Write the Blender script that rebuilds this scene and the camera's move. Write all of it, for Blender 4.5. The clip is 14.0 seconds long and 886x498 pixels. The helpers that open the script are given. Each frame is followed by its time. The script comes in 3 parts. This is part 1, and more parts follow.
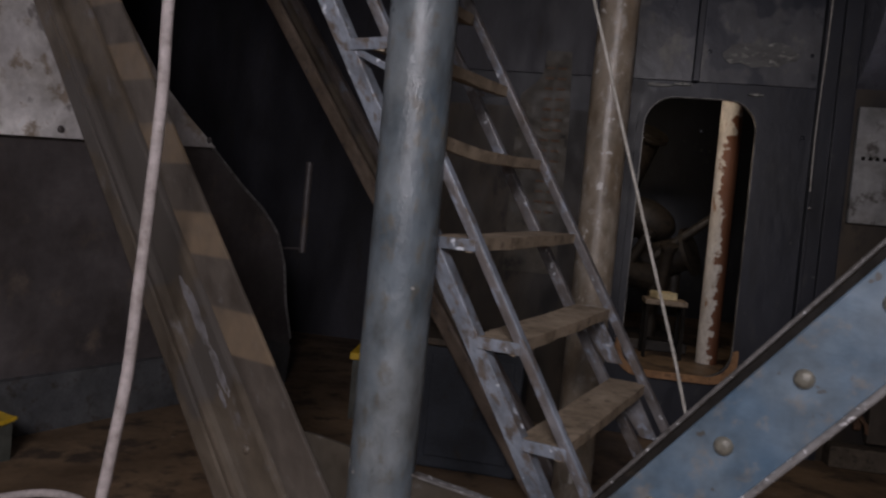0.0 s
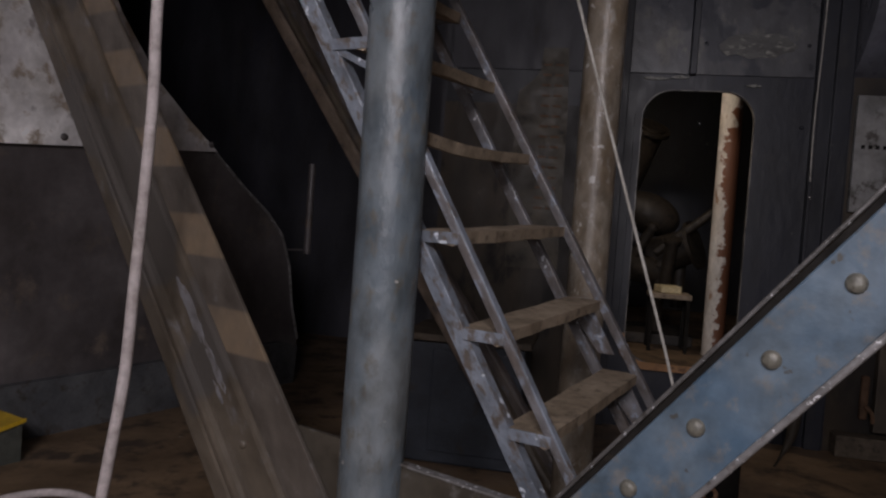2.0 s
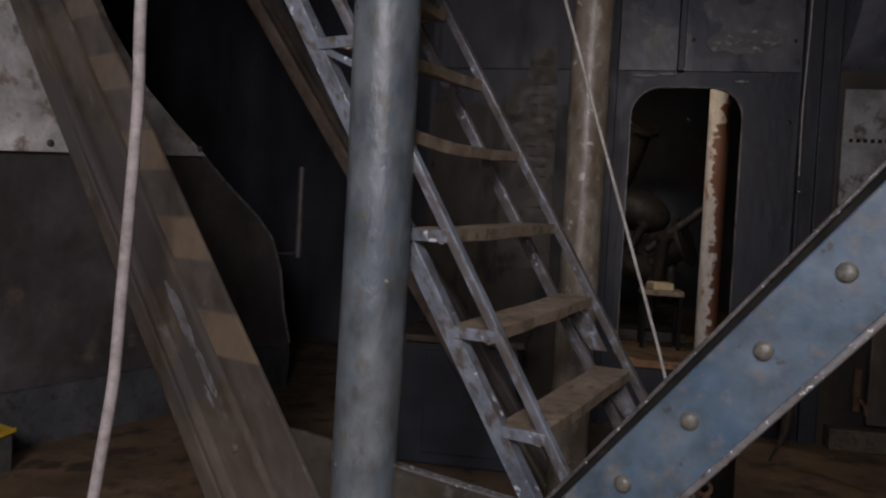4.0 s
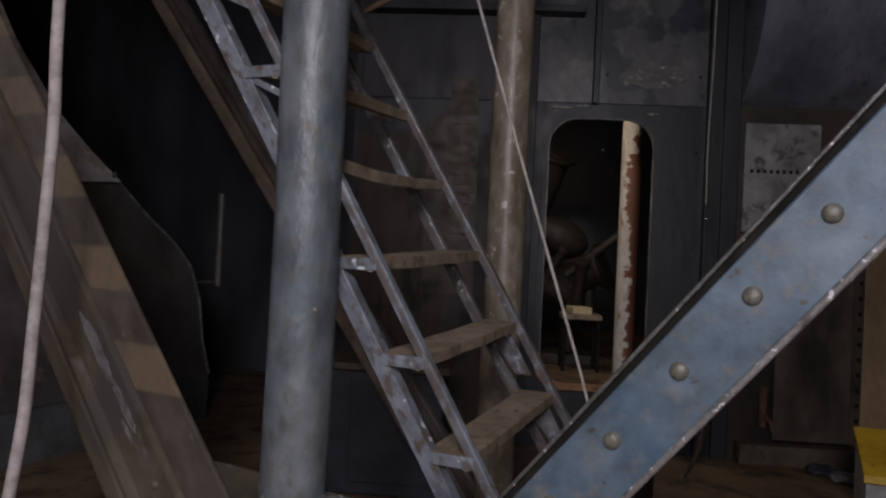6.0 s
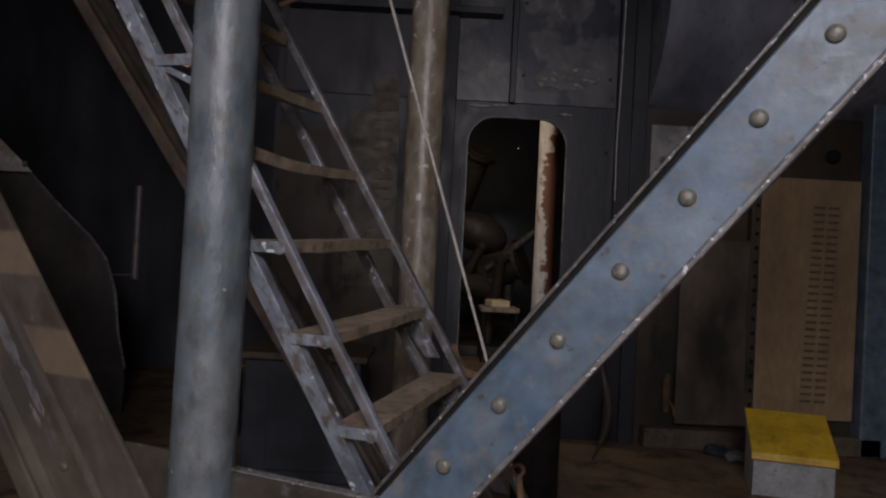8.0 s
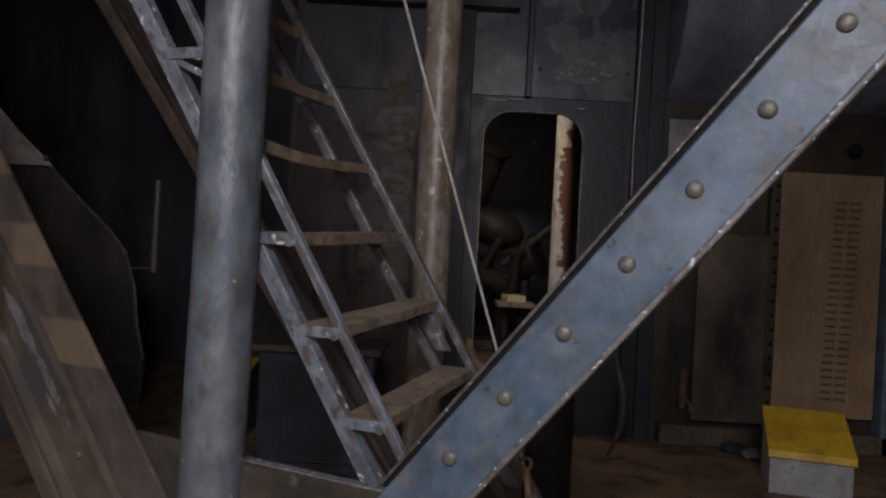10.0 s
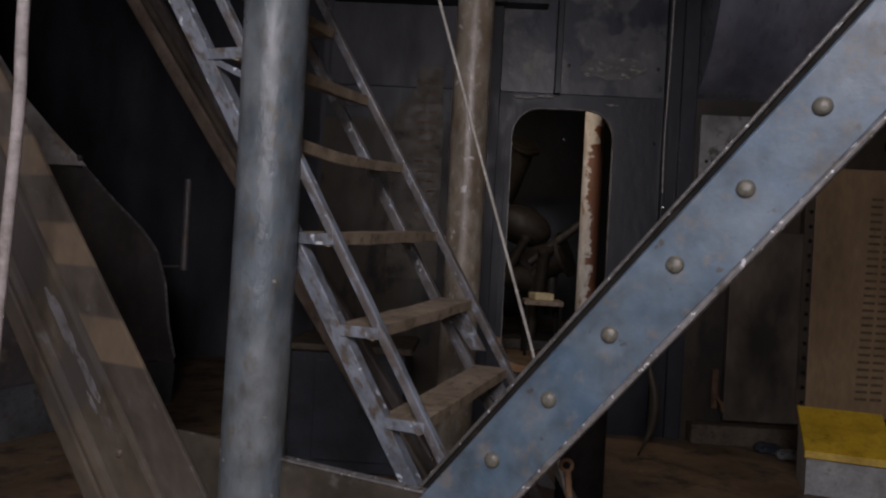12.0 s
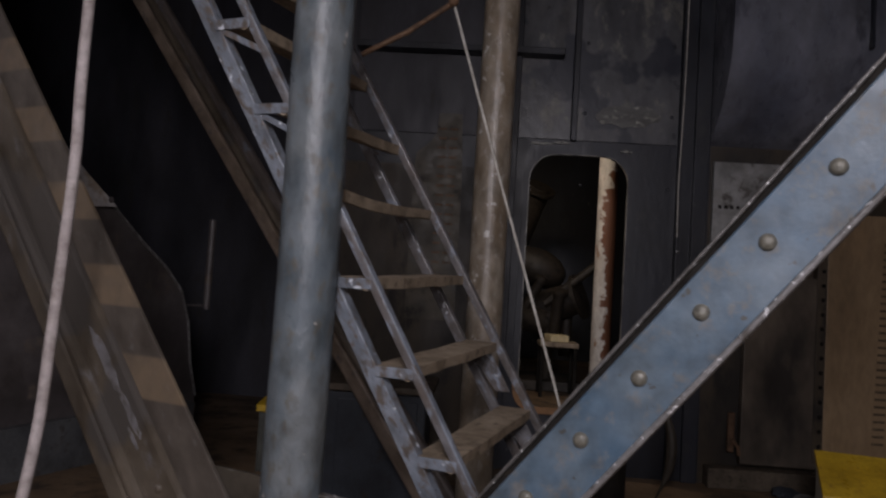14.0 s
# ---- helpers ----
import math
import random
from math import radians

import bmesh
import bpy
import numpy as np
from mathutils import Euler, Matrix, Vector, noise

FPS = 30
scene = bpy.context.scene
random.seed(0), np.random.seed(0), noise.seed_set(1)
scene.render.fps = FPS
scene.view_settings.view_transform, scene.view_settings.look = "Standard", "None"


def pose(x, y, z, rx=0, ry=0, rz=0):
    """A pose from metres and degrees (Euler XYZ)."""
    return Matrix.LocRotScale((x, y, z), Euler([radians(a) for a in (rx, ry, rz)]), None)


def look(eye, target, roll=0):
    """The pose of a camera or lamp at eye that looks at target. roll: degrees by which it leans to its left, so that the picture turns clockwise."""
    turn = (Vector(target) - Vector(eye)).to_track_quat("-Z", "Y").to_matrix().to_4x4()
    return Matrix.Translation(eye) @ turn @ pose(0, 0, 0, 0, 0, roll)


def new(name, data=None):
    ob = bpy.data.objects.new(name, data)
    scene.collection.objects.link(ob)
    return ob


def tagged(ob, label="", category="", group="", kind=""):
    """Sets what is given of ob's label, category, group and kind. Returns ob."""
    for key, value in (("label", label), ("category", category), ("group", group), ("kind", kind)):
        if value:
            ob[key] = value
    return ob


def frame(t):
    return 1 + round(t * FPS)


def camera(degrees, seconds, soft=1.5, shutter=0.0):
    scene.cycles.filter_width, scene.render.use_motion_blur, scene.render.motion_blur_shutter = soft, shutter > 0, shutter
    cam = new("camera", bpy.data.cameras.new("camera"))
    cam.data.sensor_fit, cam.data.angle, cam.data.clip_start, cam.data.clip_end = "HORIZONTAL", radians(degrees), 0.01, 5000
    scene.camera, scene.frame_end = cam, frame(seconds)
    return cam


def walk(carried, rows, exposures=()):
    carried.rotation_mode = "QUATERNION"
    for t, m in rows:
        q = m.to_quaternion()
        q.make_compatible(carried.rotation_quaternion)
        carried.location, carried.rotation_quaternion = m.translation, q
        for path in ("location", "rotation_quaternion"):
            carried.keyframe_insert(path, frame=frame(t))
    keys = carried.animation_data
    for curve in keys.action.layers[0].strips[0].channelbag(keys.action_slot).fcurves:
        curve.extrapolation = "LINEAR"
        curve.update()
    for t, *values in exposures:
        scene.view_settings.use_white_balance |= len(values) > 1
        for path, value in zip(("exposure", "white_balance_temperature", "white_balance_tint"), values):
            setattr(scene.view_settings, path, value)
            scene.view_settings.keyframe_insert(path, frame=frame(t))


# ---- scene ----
cam = camera(62.6, 14.0, 2.3, 0.4)
PATH = [
    (0, (0.2779, 0.0453, 1.5367), (-0.0710, 2.0135, 1.4682), 5.38),
    (0.5, (0.3400, 0.0120, 1.5438), (0.0099, 1.9840, 1.4975), 6.80),
    (1, (0.3395, 0.0175, 1.5374), (-0.0820, 1.9724, 1.5621), 6.22),
    (1.5, (0.3498, 0.0352, 1.5327), (-0.0585, 1.9908, 1.4389), 5.08),
    (2, (0.3526, 0.0255, 1.5270), (-0.0328, 1.9868, 1.4576), 4.11),
    (4.5, (0.3613, 0.0376, 1.5097), (0.0143, 2.0065, 1.4527), 2.57),
    (5, (0.3780, 0.0295, 1.5002), (0.1355, 2.0146, 1.4718), 1.55),
    (5.5, (0.3914, 0.0257, 1.5054), (0.1665, 2.0130, 1.4975), 3.40),
    (6, (0.3459, 0.0102, 1.5202), (0.1891, 2.0039, 1.5415), 2.79),
    (6.5, (0.2865, -0.0413, 1.5008), (0.1917, 1.9560, 1.5449), 1.58),
    (7, (0.2858, -0.0789, 1.4886), (0.3466, 1.9196, 1.5365), 2.09),
    (7.2, (0.3206, -0.0873, 1.4848), (0.3815, 1.9114, 1.5255), 2.87),
    (9.5, (0.4463, -0.0896, 1.4860), (0.4365, 1.9102, 1.5075), 2.54),
    (10, (0.4375, -0.0886, 1.4790), (0.4193, 1.9112, 1.4944), 3.20),
    (10.5, (0.4183, -0.0780, 1.4896), (0.3846, 1.9217, 1.5040), 2.82),
    (11, (0.4135, -0.0674, 1.4855), (0.3678, 1.9320, 1.5028), 2.89),
    (11.5, (0.4055, -0.0682, 1.4758), (0.3494, 1.9310, 1.4884), 2.93),
    (12, (0.3958, -0.0781, 1.4836), (0.3186, 1.9204, 1.4874), 3.13),
    (12.5, (0.3926, -0.0934, 1.4881), (0.3114, 1.9049, 1.4980), 3.36),
    (13, (0.4049, -0.1023, 1.4865), (0.3233, 1.8959, 1.5078), 3.44),
    (13.5, (0.4204, -0.1223, 1.4926), (0.3239, 1.8747, 1.5459), 4.09),
    (14, (0.3389, -0.1711, 1.4941), (0.2317, 1.8230, 1.6039), 3.62),
]
walk(cam, [(t, look(eye, target, roll)) for t, eye, target, roll in PATH], [(0.0, 0.0), (14.0, 0.0)])

# ---- world and lights ----
world = bpy.data.worlds.new("dim_room")
scene.world = world
world.use_nodes = True
world.node_tree.nodes["Background"].inputs[0].default_value = (0.5, 0.55, 0.65, 1)
world.node_tree.nodes["Background"].inputs[1].default_value = 0.0025


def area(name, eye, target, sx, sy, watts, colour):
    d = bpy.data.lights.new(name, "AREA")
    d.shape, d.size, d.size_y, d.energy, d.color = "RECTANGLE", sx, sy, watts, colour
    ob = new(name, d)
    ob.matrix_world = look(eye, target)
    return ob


# soft light added overhead, out of view behind the camera
area("added_overhead_light", (0.25, -2.2, 3.28), (0.3, 1.8, 1.4), 1.3, 1.1, 132, (1.01, 0.94, 1.005))
# unseen lamp added beside the camera, inferred from highlights and fall-off
area("camera_side_lamp", (0.2, -0.28, 1.62), (0.4, 3.0, 1.35), 0.2, 0.2, 4.2, (0.98, 0.95, 1.05))
# warm bulb in the room behind the bulkhead, left of its doorway
bulb = bpy.data.lights.new("far_room_bulb", "POINT")
bulb.energy, bulb.color, bulb.shadow_soft_size = 15, (1.0, 0.82, 0.66), 0.05
new("far_room_bulb", bulb).location = (0.52, 4.66, 2.62)


# ---- materials ----
def ramp(nt, pairs):
    n = nt.nodes.new("ShaderNodeValToRGB")
    els = n.color_ramp.elements
    while len(els) < len(pairs):
        els.new(0.5)
    for e, (p, c) in zip(els, pairs):
        e.position, e.color = p, (*c, 1) if len(c) == 3 else c
    return n


def worn(name, base, second, wear, wear_amount=0.35, scale=6.0, rough=0.5, metal=0.0, bump=0.3, stretch=(1, 1, 1), fine=60.0, spots=None, along=None, grime=0.8):
    """Painted or bare metal: two tones in large clouds, wear or rust in patches, fine grain and relief."""
    m = bpy.data.materials.new(name)
    m.use_nodes = True
    nt = m.node_tree
    b = nt.nodes["Principled BSDF"]
    tc = nt.nodes.new("ShaderNodeTexCoord")
    mp = nt.nodes.new("ShaderNodeMapping")
    mp.inputs["Scale"].default_value = stretch
    geo = nt.nodes.new("ShaderNodeNewGeometry")
    src = geo.outputs["Position"]
    if along:
        # draw the pattern out along one direction
        d = tuple(Vector(along).normalized())
        dot, sc, sub = (nt.nodes.new("ShaderNodeVectorMath") for _ in range(3))
        dot.operation, sc.operation, sub.operation = "DOT_PRODUCT", "SCALE", "SUBTRACT"
        dot.inputs[1].default_value = d
        nt.links.new(src, dot.inputs[0])
        k = nt.nodes.new("ShaderNodeMath")
        k.operation = "MULTIPLY"
        k.inputs[1].default_value = 0.42
        nt.links.new(dot.outputs["Value"], k.inputs[0])
        sc.inputs[0].default_value = d
        nt.links.new(k.outputs[0], sc.inputs["Scale"])
        nt.links.new(src, sub.inputs[0])
        nt.links.new(sc.outputs[0], sub.inputs[1])
        src = sub.outputs[0]
    nt.links.new(src, mp.inputs[0])

    def tex(sc, detail, ro=0.55, src=mp):
        n = nt.nodes.new("ShaderNodeTexNoise")
        n.inputs["Scale"].default_value, n.inputs["Detail"].default_value, n.inputs["Roughness"].default_value = sc, detail, ro
        nt.links.new(src.outputs[0], n.inputs["Vector"])
        return n

    def mix(fac, a, c, kind="MIX"):
        n = nt.nodes.new("ShaderNodeMix")
        n.data_type, n.blend_type = "RGBA", kind
        for sock, v in ((n.inputs[0], fac), (n.inputs[6], a), (n.inputs[7], c)):
            if isinstance(v, (int, float)):
                sock.default_value = v
            elif isinstance(v, tuple):
                sock.default_value = (*v, 1)
            else:
                nt.links.new(v, sock)
        return n.outputs[2]

    big, mid, small = tex(scale, 5), tex(scale * 3.3, 8, 0.65), tex(fine, 4, 0.6)
    cloud = ramp(nt, [(0.35, (0, 0, 0)), (0.68, (1, 1, 1))])
    nt.links.new(big.outputs[0], cloud.inputs[0])
    col = mix(cloud.outputs[0], base, second)
    lo = 0.72 - 0.4 * wear_amount
    patch = ramp(nt, [(lo, (0, 0, 0)), (lo + 0.1, (1, 1, 1))])
    nt.links.new(mid.outputs[0], patch.inputs[0])
    col = mix(patch.outputs[0], col, wear)
    # soft grime that drifts over the coat, drawn out of shape by a second noise
    warp = tex(scale * 0.9, 2)
    wv = nt.nodes.new("ShaderNodeVectorMath")
    wv.operation = "MULTIPLY_ADD"
    nt.links.new(warp.outputs["Color"], wv.inputs[0])
    wv.inputs[1].default_value = (0.5 / scale,) * 3
    nt.links.new(mp.outputs[0], wv.inputs[2])
    drift = tex(scale * 1.7, 6, 0.6, wv)
    dirt = ramp(nt, [(0.32, (0.66, 0.64, 0.61)), (0.5, (1.0, 1.0, 1.0)), (0.7, (1.26, 1.26, 1.27))])
    nt.links.new(drift.outputs[0], dirt.inputs[0])
    col = mix(grime, col, dirt.outputs[0], "MULTIPLY")
    grain = ramp(nt, [(0.25, (0.62, 0.62, 0.62)), (0.75, (1.3, 1.3, 1.3))])
    nt.links.new(small.outputs[0], grain.inputs[0])
    col = mix(0.5, col, grain.outputs[0], "MULTIPLY")
    if spots:
        v = nt.nodes.new("ShaderNodeTexNoise")
        v.inputs["Scale"].default_value, v.inputs["Detail"].default_value = spots[1], 3
        nt.links.new(geo.outputs["Position"], v.inputs["Vector"])
        sp = ramp(nt, [(spots[2], (0, 0, 0)), (spots[2] + 0.04, (1, 1, 1))])
        nt.links.new(v.outputs[0], sp.inputs[0])
        col = mix(sp.outputs[0], col, spots[0])
    nt.links.new(col, b.inputs["Base Color"])
    rr = ramp(nt, [(0.3, (rough * 0.75,) * 3), (0.7, (min(1, rough * 1.3),) * 3)])
    nt.links.new(mid.outputs[0], rr.inputs[0])
    nt.links.new(rr.outputs[0], b.inputs["Roughness"])
    b.inputs["Metallic"].default_value = metal
    bp = nt.nodes.new("ShaderNodeBump")
    bp.inputs["Strength"].default_value, bp.inputs["Distance"].default_value = bump, 0.004
    hm = nt.nodes.new("ShaderNodeMath")
    nt.links.new(mid.outputs[0], hm.inputs[0])
    nt.links.new(small.outputs[0], hm.inputs[1])
    nt.links.new(hm.outputs[0], bp.inputs["Height"])
    nt.links.new(bp.outputs[0], b.inputs["Normal"])
    return m


BLUE = worn("blue_grey_paint", (0.057, 0.1, 0.15), (0.109, 0.144, 0.177), (0.136, 0.142, 0.145), 0.44, 6, 0.44, 0.0, 0.3, fine=22, spots=((0.06, 0.058, 0.052), 30, 0.68), grime=1.0)
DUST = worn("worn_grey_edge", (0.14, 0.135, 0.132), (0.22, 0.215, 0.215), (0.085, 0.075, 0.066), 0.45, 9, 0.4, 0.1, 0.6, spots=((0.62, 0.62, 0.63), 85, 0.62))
# darker tone of the edge grey, with pale specks
DARKEDGE = worn("dark_flange_grey", (0.075, 0.07, 0.066), (0.13, 0.125, 0.122), (0.05, 0.045, 0.04), 0.45, 9, 0.4, 0.1, 0.6, spots=((0.5, 0.5, 0.5), 85, 0.66))
GALV = worn("grey_tube_paint", (0.08, 0.104, 0.124), (0.155, 0.172, 0.18), (0.112, 0.112, 0.102), 0.44, 8, 0.34, 0.0, 0.9, stretch=(1, 1, 0.6), fine=20, spots=((0.36, 0.35, 0.33), 22, 0.7), grime=1.0)
BROWNTUBE = worn("brown_grey_tube_paint", (0.178, 0.138, 0.096), (0.255, 0.222, 0.178), (0.32, 0.295, 0.26), 0.44, 11, 0.36, 0.0, 0.5, fine=20, spots=((0.52, 0.5, 0.47), 24, 0.67), along=(0, 0, 1), grime=1.0)
STRUT = worn("brown_grey_strut_paint", (0.072, 0.058, 0.043), (0.112, 0.092, 0.07), (0.13, 0.12, 0.116), 0.33, 5, 0.38, 0.0, 0.25, fine=26, spots=((0.07, 0.062, 0.055), 2.6, 0.53), along=(-0.586, 0.287, 0.757), grime=1.0)
# worn rails; the near-white spots paint in highlights on the steel
LADDER = worn("worn_ladder_steel", (0.125, 0.14, 0.165), (0.24, 0.27, 0.315), (0.12, 0.1, 0.085), 0.53, 12, 0.34, 0.1, 0.6, spots=((0.62, 0.66, 0.72), 26, 0.65), along=(-0.57, 0.0, 1.0), grime=1.0)
LADDERB = worn("brown_ladder_steel", (0.105, 0.088, 0.077), (0.165, 0.165, 0.176), (0.21, 0.235, 0.28), 0.45, 12, 0.34, 0.1, 0.6, spots=((0.55, 0.57, 0.6), 30, 0.68), along=(-0.57, 0.0, 1.0), grime=1.0)
TREAD = worn("dusty_tread_steel", (0.22, 0.172, 0.12), (0.32, 0.256, 0.186), (0.14, 0.108, 0.077), 0.43, 8, 0.65, 0, 0.6, grime=1.0)
GUSSET = worn("dull_brown_gusset_paint", (0.04, 0.034, 0.026), (0.072, 0.061, 0.047), (0.1, 0.094, 0.084), 0.38, 5, 0.45, 0.0, 0.4, fine=18, grime=1.0)
# rear strut's edge and web, lightened to make up for weak light there
EDGEBROWN = worn("lit_strut_edge_brown", (0.15, 0.115, 0.085), (0.24, 0.19, 0.15), (0.1, 0.085, 0.08), 0.4, 7, 0.42, 0.0, 0.5, fine=18, along=(-0.586, 0.287, 0.757), grime=1.0)
DARKWEB = worn("dark_brown_strut_web", (0.075, 0.062, 0.056), (0.125, 0.106, 0.096), (0.13, 0.14, 0.165), 0.4, 7, 0.45, 0.0, 0.5, fine=18, along=(-0.586, 0.287, 0.757), grime=1.0)
BANDED = worn("banded_strut_brown", (0.074, 0.062, 0.052), (0.102, 0.087, 0.073), (0.13, 0.122, 0.117), 0.3, 7, 0.4, 0.0, 0.25, fine=26, along=(-0.586, 0.287, 0.757), grime=1.0)


BAND0, BAND, BAND_END = 0.098, 0.258, 1.1


def banded():
    """Tan bands between grey-brown ones, level with the floor."""
    nt = BANDED.node_tree
    b = nt.nodes["Principled BSDF"]
    geo = nt.nodes.new("ShaderNodeNewGeometry")
    sep = nt.nodes.new("ShaderNodeSeparateXYZ")
    nt.links.new(geo.outputs["Position"], sep.inputs[0])
    tx = nt.nodes.new("ShaderNodeTexNoise")
    tx.inputs["Scale"].default_value = 14
    nt.links.new(geo.outputs["Position"], tx.inputs["Vector"])
    last = sep.outputs[2]
    for op, v in (("SUBTRACT", BAND0), ("DIVIDE", BAND), ("FRACT", 0.0)):
        n = nt.nodes.new("ShaderNodeMath")
        n.operation = op
        n.inputs[1].default_value = v
        nt.links.new(last, n.inputs[0])
        last = n.outputs[0]
    r = ramp(nt, [(0.0, (1, 1, 1)), (0.43, (1, 1, 1)), (0.47, (0, 0, 0)), (0.97, (0, 0, 0)), (1.0, (1, 1, 1))])
    nt.links.new(last, r.inputs[0])
    # the bands stop above the gusset plate
    above = nt.nodes.new("ShaderNodeMath")
    above.operation = "GREATER_THAN"
    above.inputs[1].default_value = BAND_END
    nt.links.new(sep.outputs[2], above.inputs[0])
    kept = nt.nodes.new("ShaderNodeMath")
    kept.operation = "MULTIPLY"
    nt.links.new(r.outputs[0], kept.inputs[0])
    nt.links.new(above.outputs[0], kept.inputs[1])
    f = nt.nodes.new("ShaderNodeMath")
    f.operation = "MULTIPLY"
    nt.links.new(kept.outputs[0], f.inputs[0])
    nt.links.new(tx.outputs[0], f.inputs[1])
    mx = nt.nodes.new("ShaderNodeMix")
    mx.data_type = "RGBA"
    nt.links.new(f.outputs[0], mx.inputs[0])
    nt.links.new(b.inputs["Base Color"].links[0].from_socket, mx.inputs[6])
    mx.inputs[7].default_value = (0.235, 0.172, 0.11, 1)
    nt.links.new(mx.outputs[2], b.inputs["Base Color"])


banded()
BLACK = worn("black_bulkhead_paint", (0.006, 0.007, 0.012), (0.02, 0.023, 0.034), (0.03, 0.03, 0.034), 0.36, 2.2, 0.44, 0, 0.5, stretch=(1, 1, 0.45), fine=18, spots=((0.1, 0.1, 0.095), 14, 0.73), grime=1.0)
# brown broken by large near-black clouds
BROWNWALL = worn("dark_clouded_brown_plate", (0.014, 0.011, 0.009), (0.076, 0.055, 0.033), (0.013, 0.011, 0.009), 0.45, 1.9, 0.55, 0, 0.2, stretch=(1, 1, 0.45), fine=20, grime=1.0)
# the darker clouds stand in for shade cast on the panel
TAN = worn("tan_panel_shade_clouds", (0.2, 0.132, 0.07), (0.47, 0.335, 0.2), (0.3, 0.2, 0.108), 0.36, 1.0, 0.5, 0, 0.15, stretch=(1.5, 1, 0.55), fine=20, grime=1.0)
GREYPLATE = worn("pale_grey_plate", (0.155, 0.158, 0.16), (0.29, 0.29, 0.285), (0.09, 0.082, 0.075), 0.44, 4, 0.6, 0, 0.3, fine=22, grime=1.0)
PALE = worn("stained_pale_lagging", (0.46, 0.44, 0.44), (0.86, 0.84, 0.82), (0.36, 0.3, 0.24), 0.46, 2.6, 0.7, 0, 0.4, fine=20, spots=((0.27, 0.25, 0.24), 6, 0.66), grime=1.0)
CASING = worn("dark_casing_plate", (0.066, 0.058, 0.058), (0.128, 0.114, 0.114), (0.14, 0.113, 0.094), 0.38, 1.6, 0.42, 0, 0.35, fine=20, grime=1.0)
PLINTH = worn("grey_plinth_paint", (0.06, 0.063, 0.07), (0.095, 0.097, 0.1), (0.05, 0.042, 0.036), 0.4, 4, 0.6, 0, 0.3, grime=1.0)
FLOOR = worn("rusty_plate_floor", (0.12, 0.08, 0.048), (0.22, 0.15, 0.09), (0.065, 0.046, 0.033), 0.5, 1.6, 0.5, 0, 0.4, fine=24, spots=((0.26, 0.22, 0.17), 14, 0.72), grime=1.0)
YELLOW = worn("yellow_paint", (0.46, 0.29, 0.02), (0.56, 0.37, 0.03), (0.34, 0.2, 0.035), 0.34, 5, 0.32, 0, 0.15)
BOXGREY = worn("box_grey_paint", (0.26, 0.27, 0.28), (0.33, 0.335, 0.335), (0.17, 0.16, 0.15), 0.3, 5, 0.55, 0, 0.2)
SCUFF = worn("rubbed_grey_primer", (0.1, 0.09, 0.085), (0.2, 0.2, 0.215), (0.1, 0.084, 0.066), 0.45, 14, 0.4, 0, 0.4, fine=30, along=(-0.586, 0.287, 0.757), grime=1.0)
# darker than the body colour of the box by the brown casing
BOXDARK = worn("dark_green_grey_box", (0.05, 0.053, 0.045), (0.085, 0.088, 0.076), (0.04, 0.036, 0.03), 0.35, 5, 0.55, 0, 0.2, grime=1.0)
ROPE = worn("pale_hose_rubber", (0.43, 0.38, 0.37), (0.5, 0.45, 0.44), (0.36, 0.32, 0.3), 0.36, 9, 0.7, 0, 0.2, fine=50)
CORD = worn("pale_cord", (0.42, 0.4, 0.36), (0.5, 0.48, 0.44), (0.3, 0.28, 0.25), 0.4, 20, 0.85, 0, 0.4, fine=200)
RUSTWHITE = worn("flaking_white_with_lit_side", (0.55, 0.5, 0.44), (0.66, 0.63, 0.58), (0.3, 0.17, 0.09), 0.35, 7, 0.6, 0, 0.5, stretch=(1, 1, 0.5))


def flaking():
    """White on one side of a rusty pipe: flaking paint, and side light put into the colour."""
    m = RUSTWHITE
    nt = m.node_tree
    b = nt.nodes["Principled BSDF"]
    geo = nt.nodes.new("ShaderNodeNewGeometry")
    sep = nt.nodes.new("ShaderNodeSeparateXYZ")
    nt.links.new(geo.outputs["Position"], sep.inputs[0])
    tx = nt.nodes.new("ShaderNodeTexNoise")
    tx.inputs["Scale"].default_value, tx.inputs["Detail"].default_value = 16, 6
    nt.links.new(geo.outputs["Position"], tx.inputs["Vector"])

    def mth(op, a, v):
        n = nt.nodes.new("ShaderNodeMath")
        n.operation = op
        for sock, q in zip(n.inputs, (a, v)):
            if isinstance(q, (int, float)):
                sock.default_value = q
            else:
                nt.links.new(q, sock)
        return n.outputs[0]

    # whiter to the left, where the side light is put into the colour
    side = mth("MULTIPLY", mth("SUBTRACT", sep.outputs[0], 1.25), 5.0)
    # a whole white patch at the top, bare rust under it, mottled white further down
    height = nt.nodes.new("ShaderNodeMapRange")
    nt.links.new(sep.outputs[2], height.inputs["Value"])
    height.inputs["From Min"].default_value, height.inputs["From Max"].default_value = 0.4, 2.6
    bare = ramp(nt, [(0.0, (0.08, 0.08, 0.08)), (0.6, (0.1, 0.1, 0.1)), (0.72, (0.27, 0.27, 0.27)), (0.84, (0.3, 0.3, 0.3)), (0.875, (0, 0, 0))])
    nt.links.new(height.outputs[0], bare.inputs[0])
    sm = mth("ADD", mth("ADD", side, tx.outputs[0]), bare.outputs[0])
    r = ramp(nt, [(0.55, (0, 0, 0)), (0.6, (1, 1, 1))])
    nt.links.new(sm, r.inputs[0])
    mx = nt.nodes.new("ShaderNodeMix")
    mx.data_type = "RGBA"
    nt.links.new(r.outputs[0], mx.inputs[0])
    nt.links.new(b.inputs["Base Color"].links[0].from_socket, mx.inputs[6])
    mx.inputs[7].default_value = (0.17, 0.07, 0.035, 1)
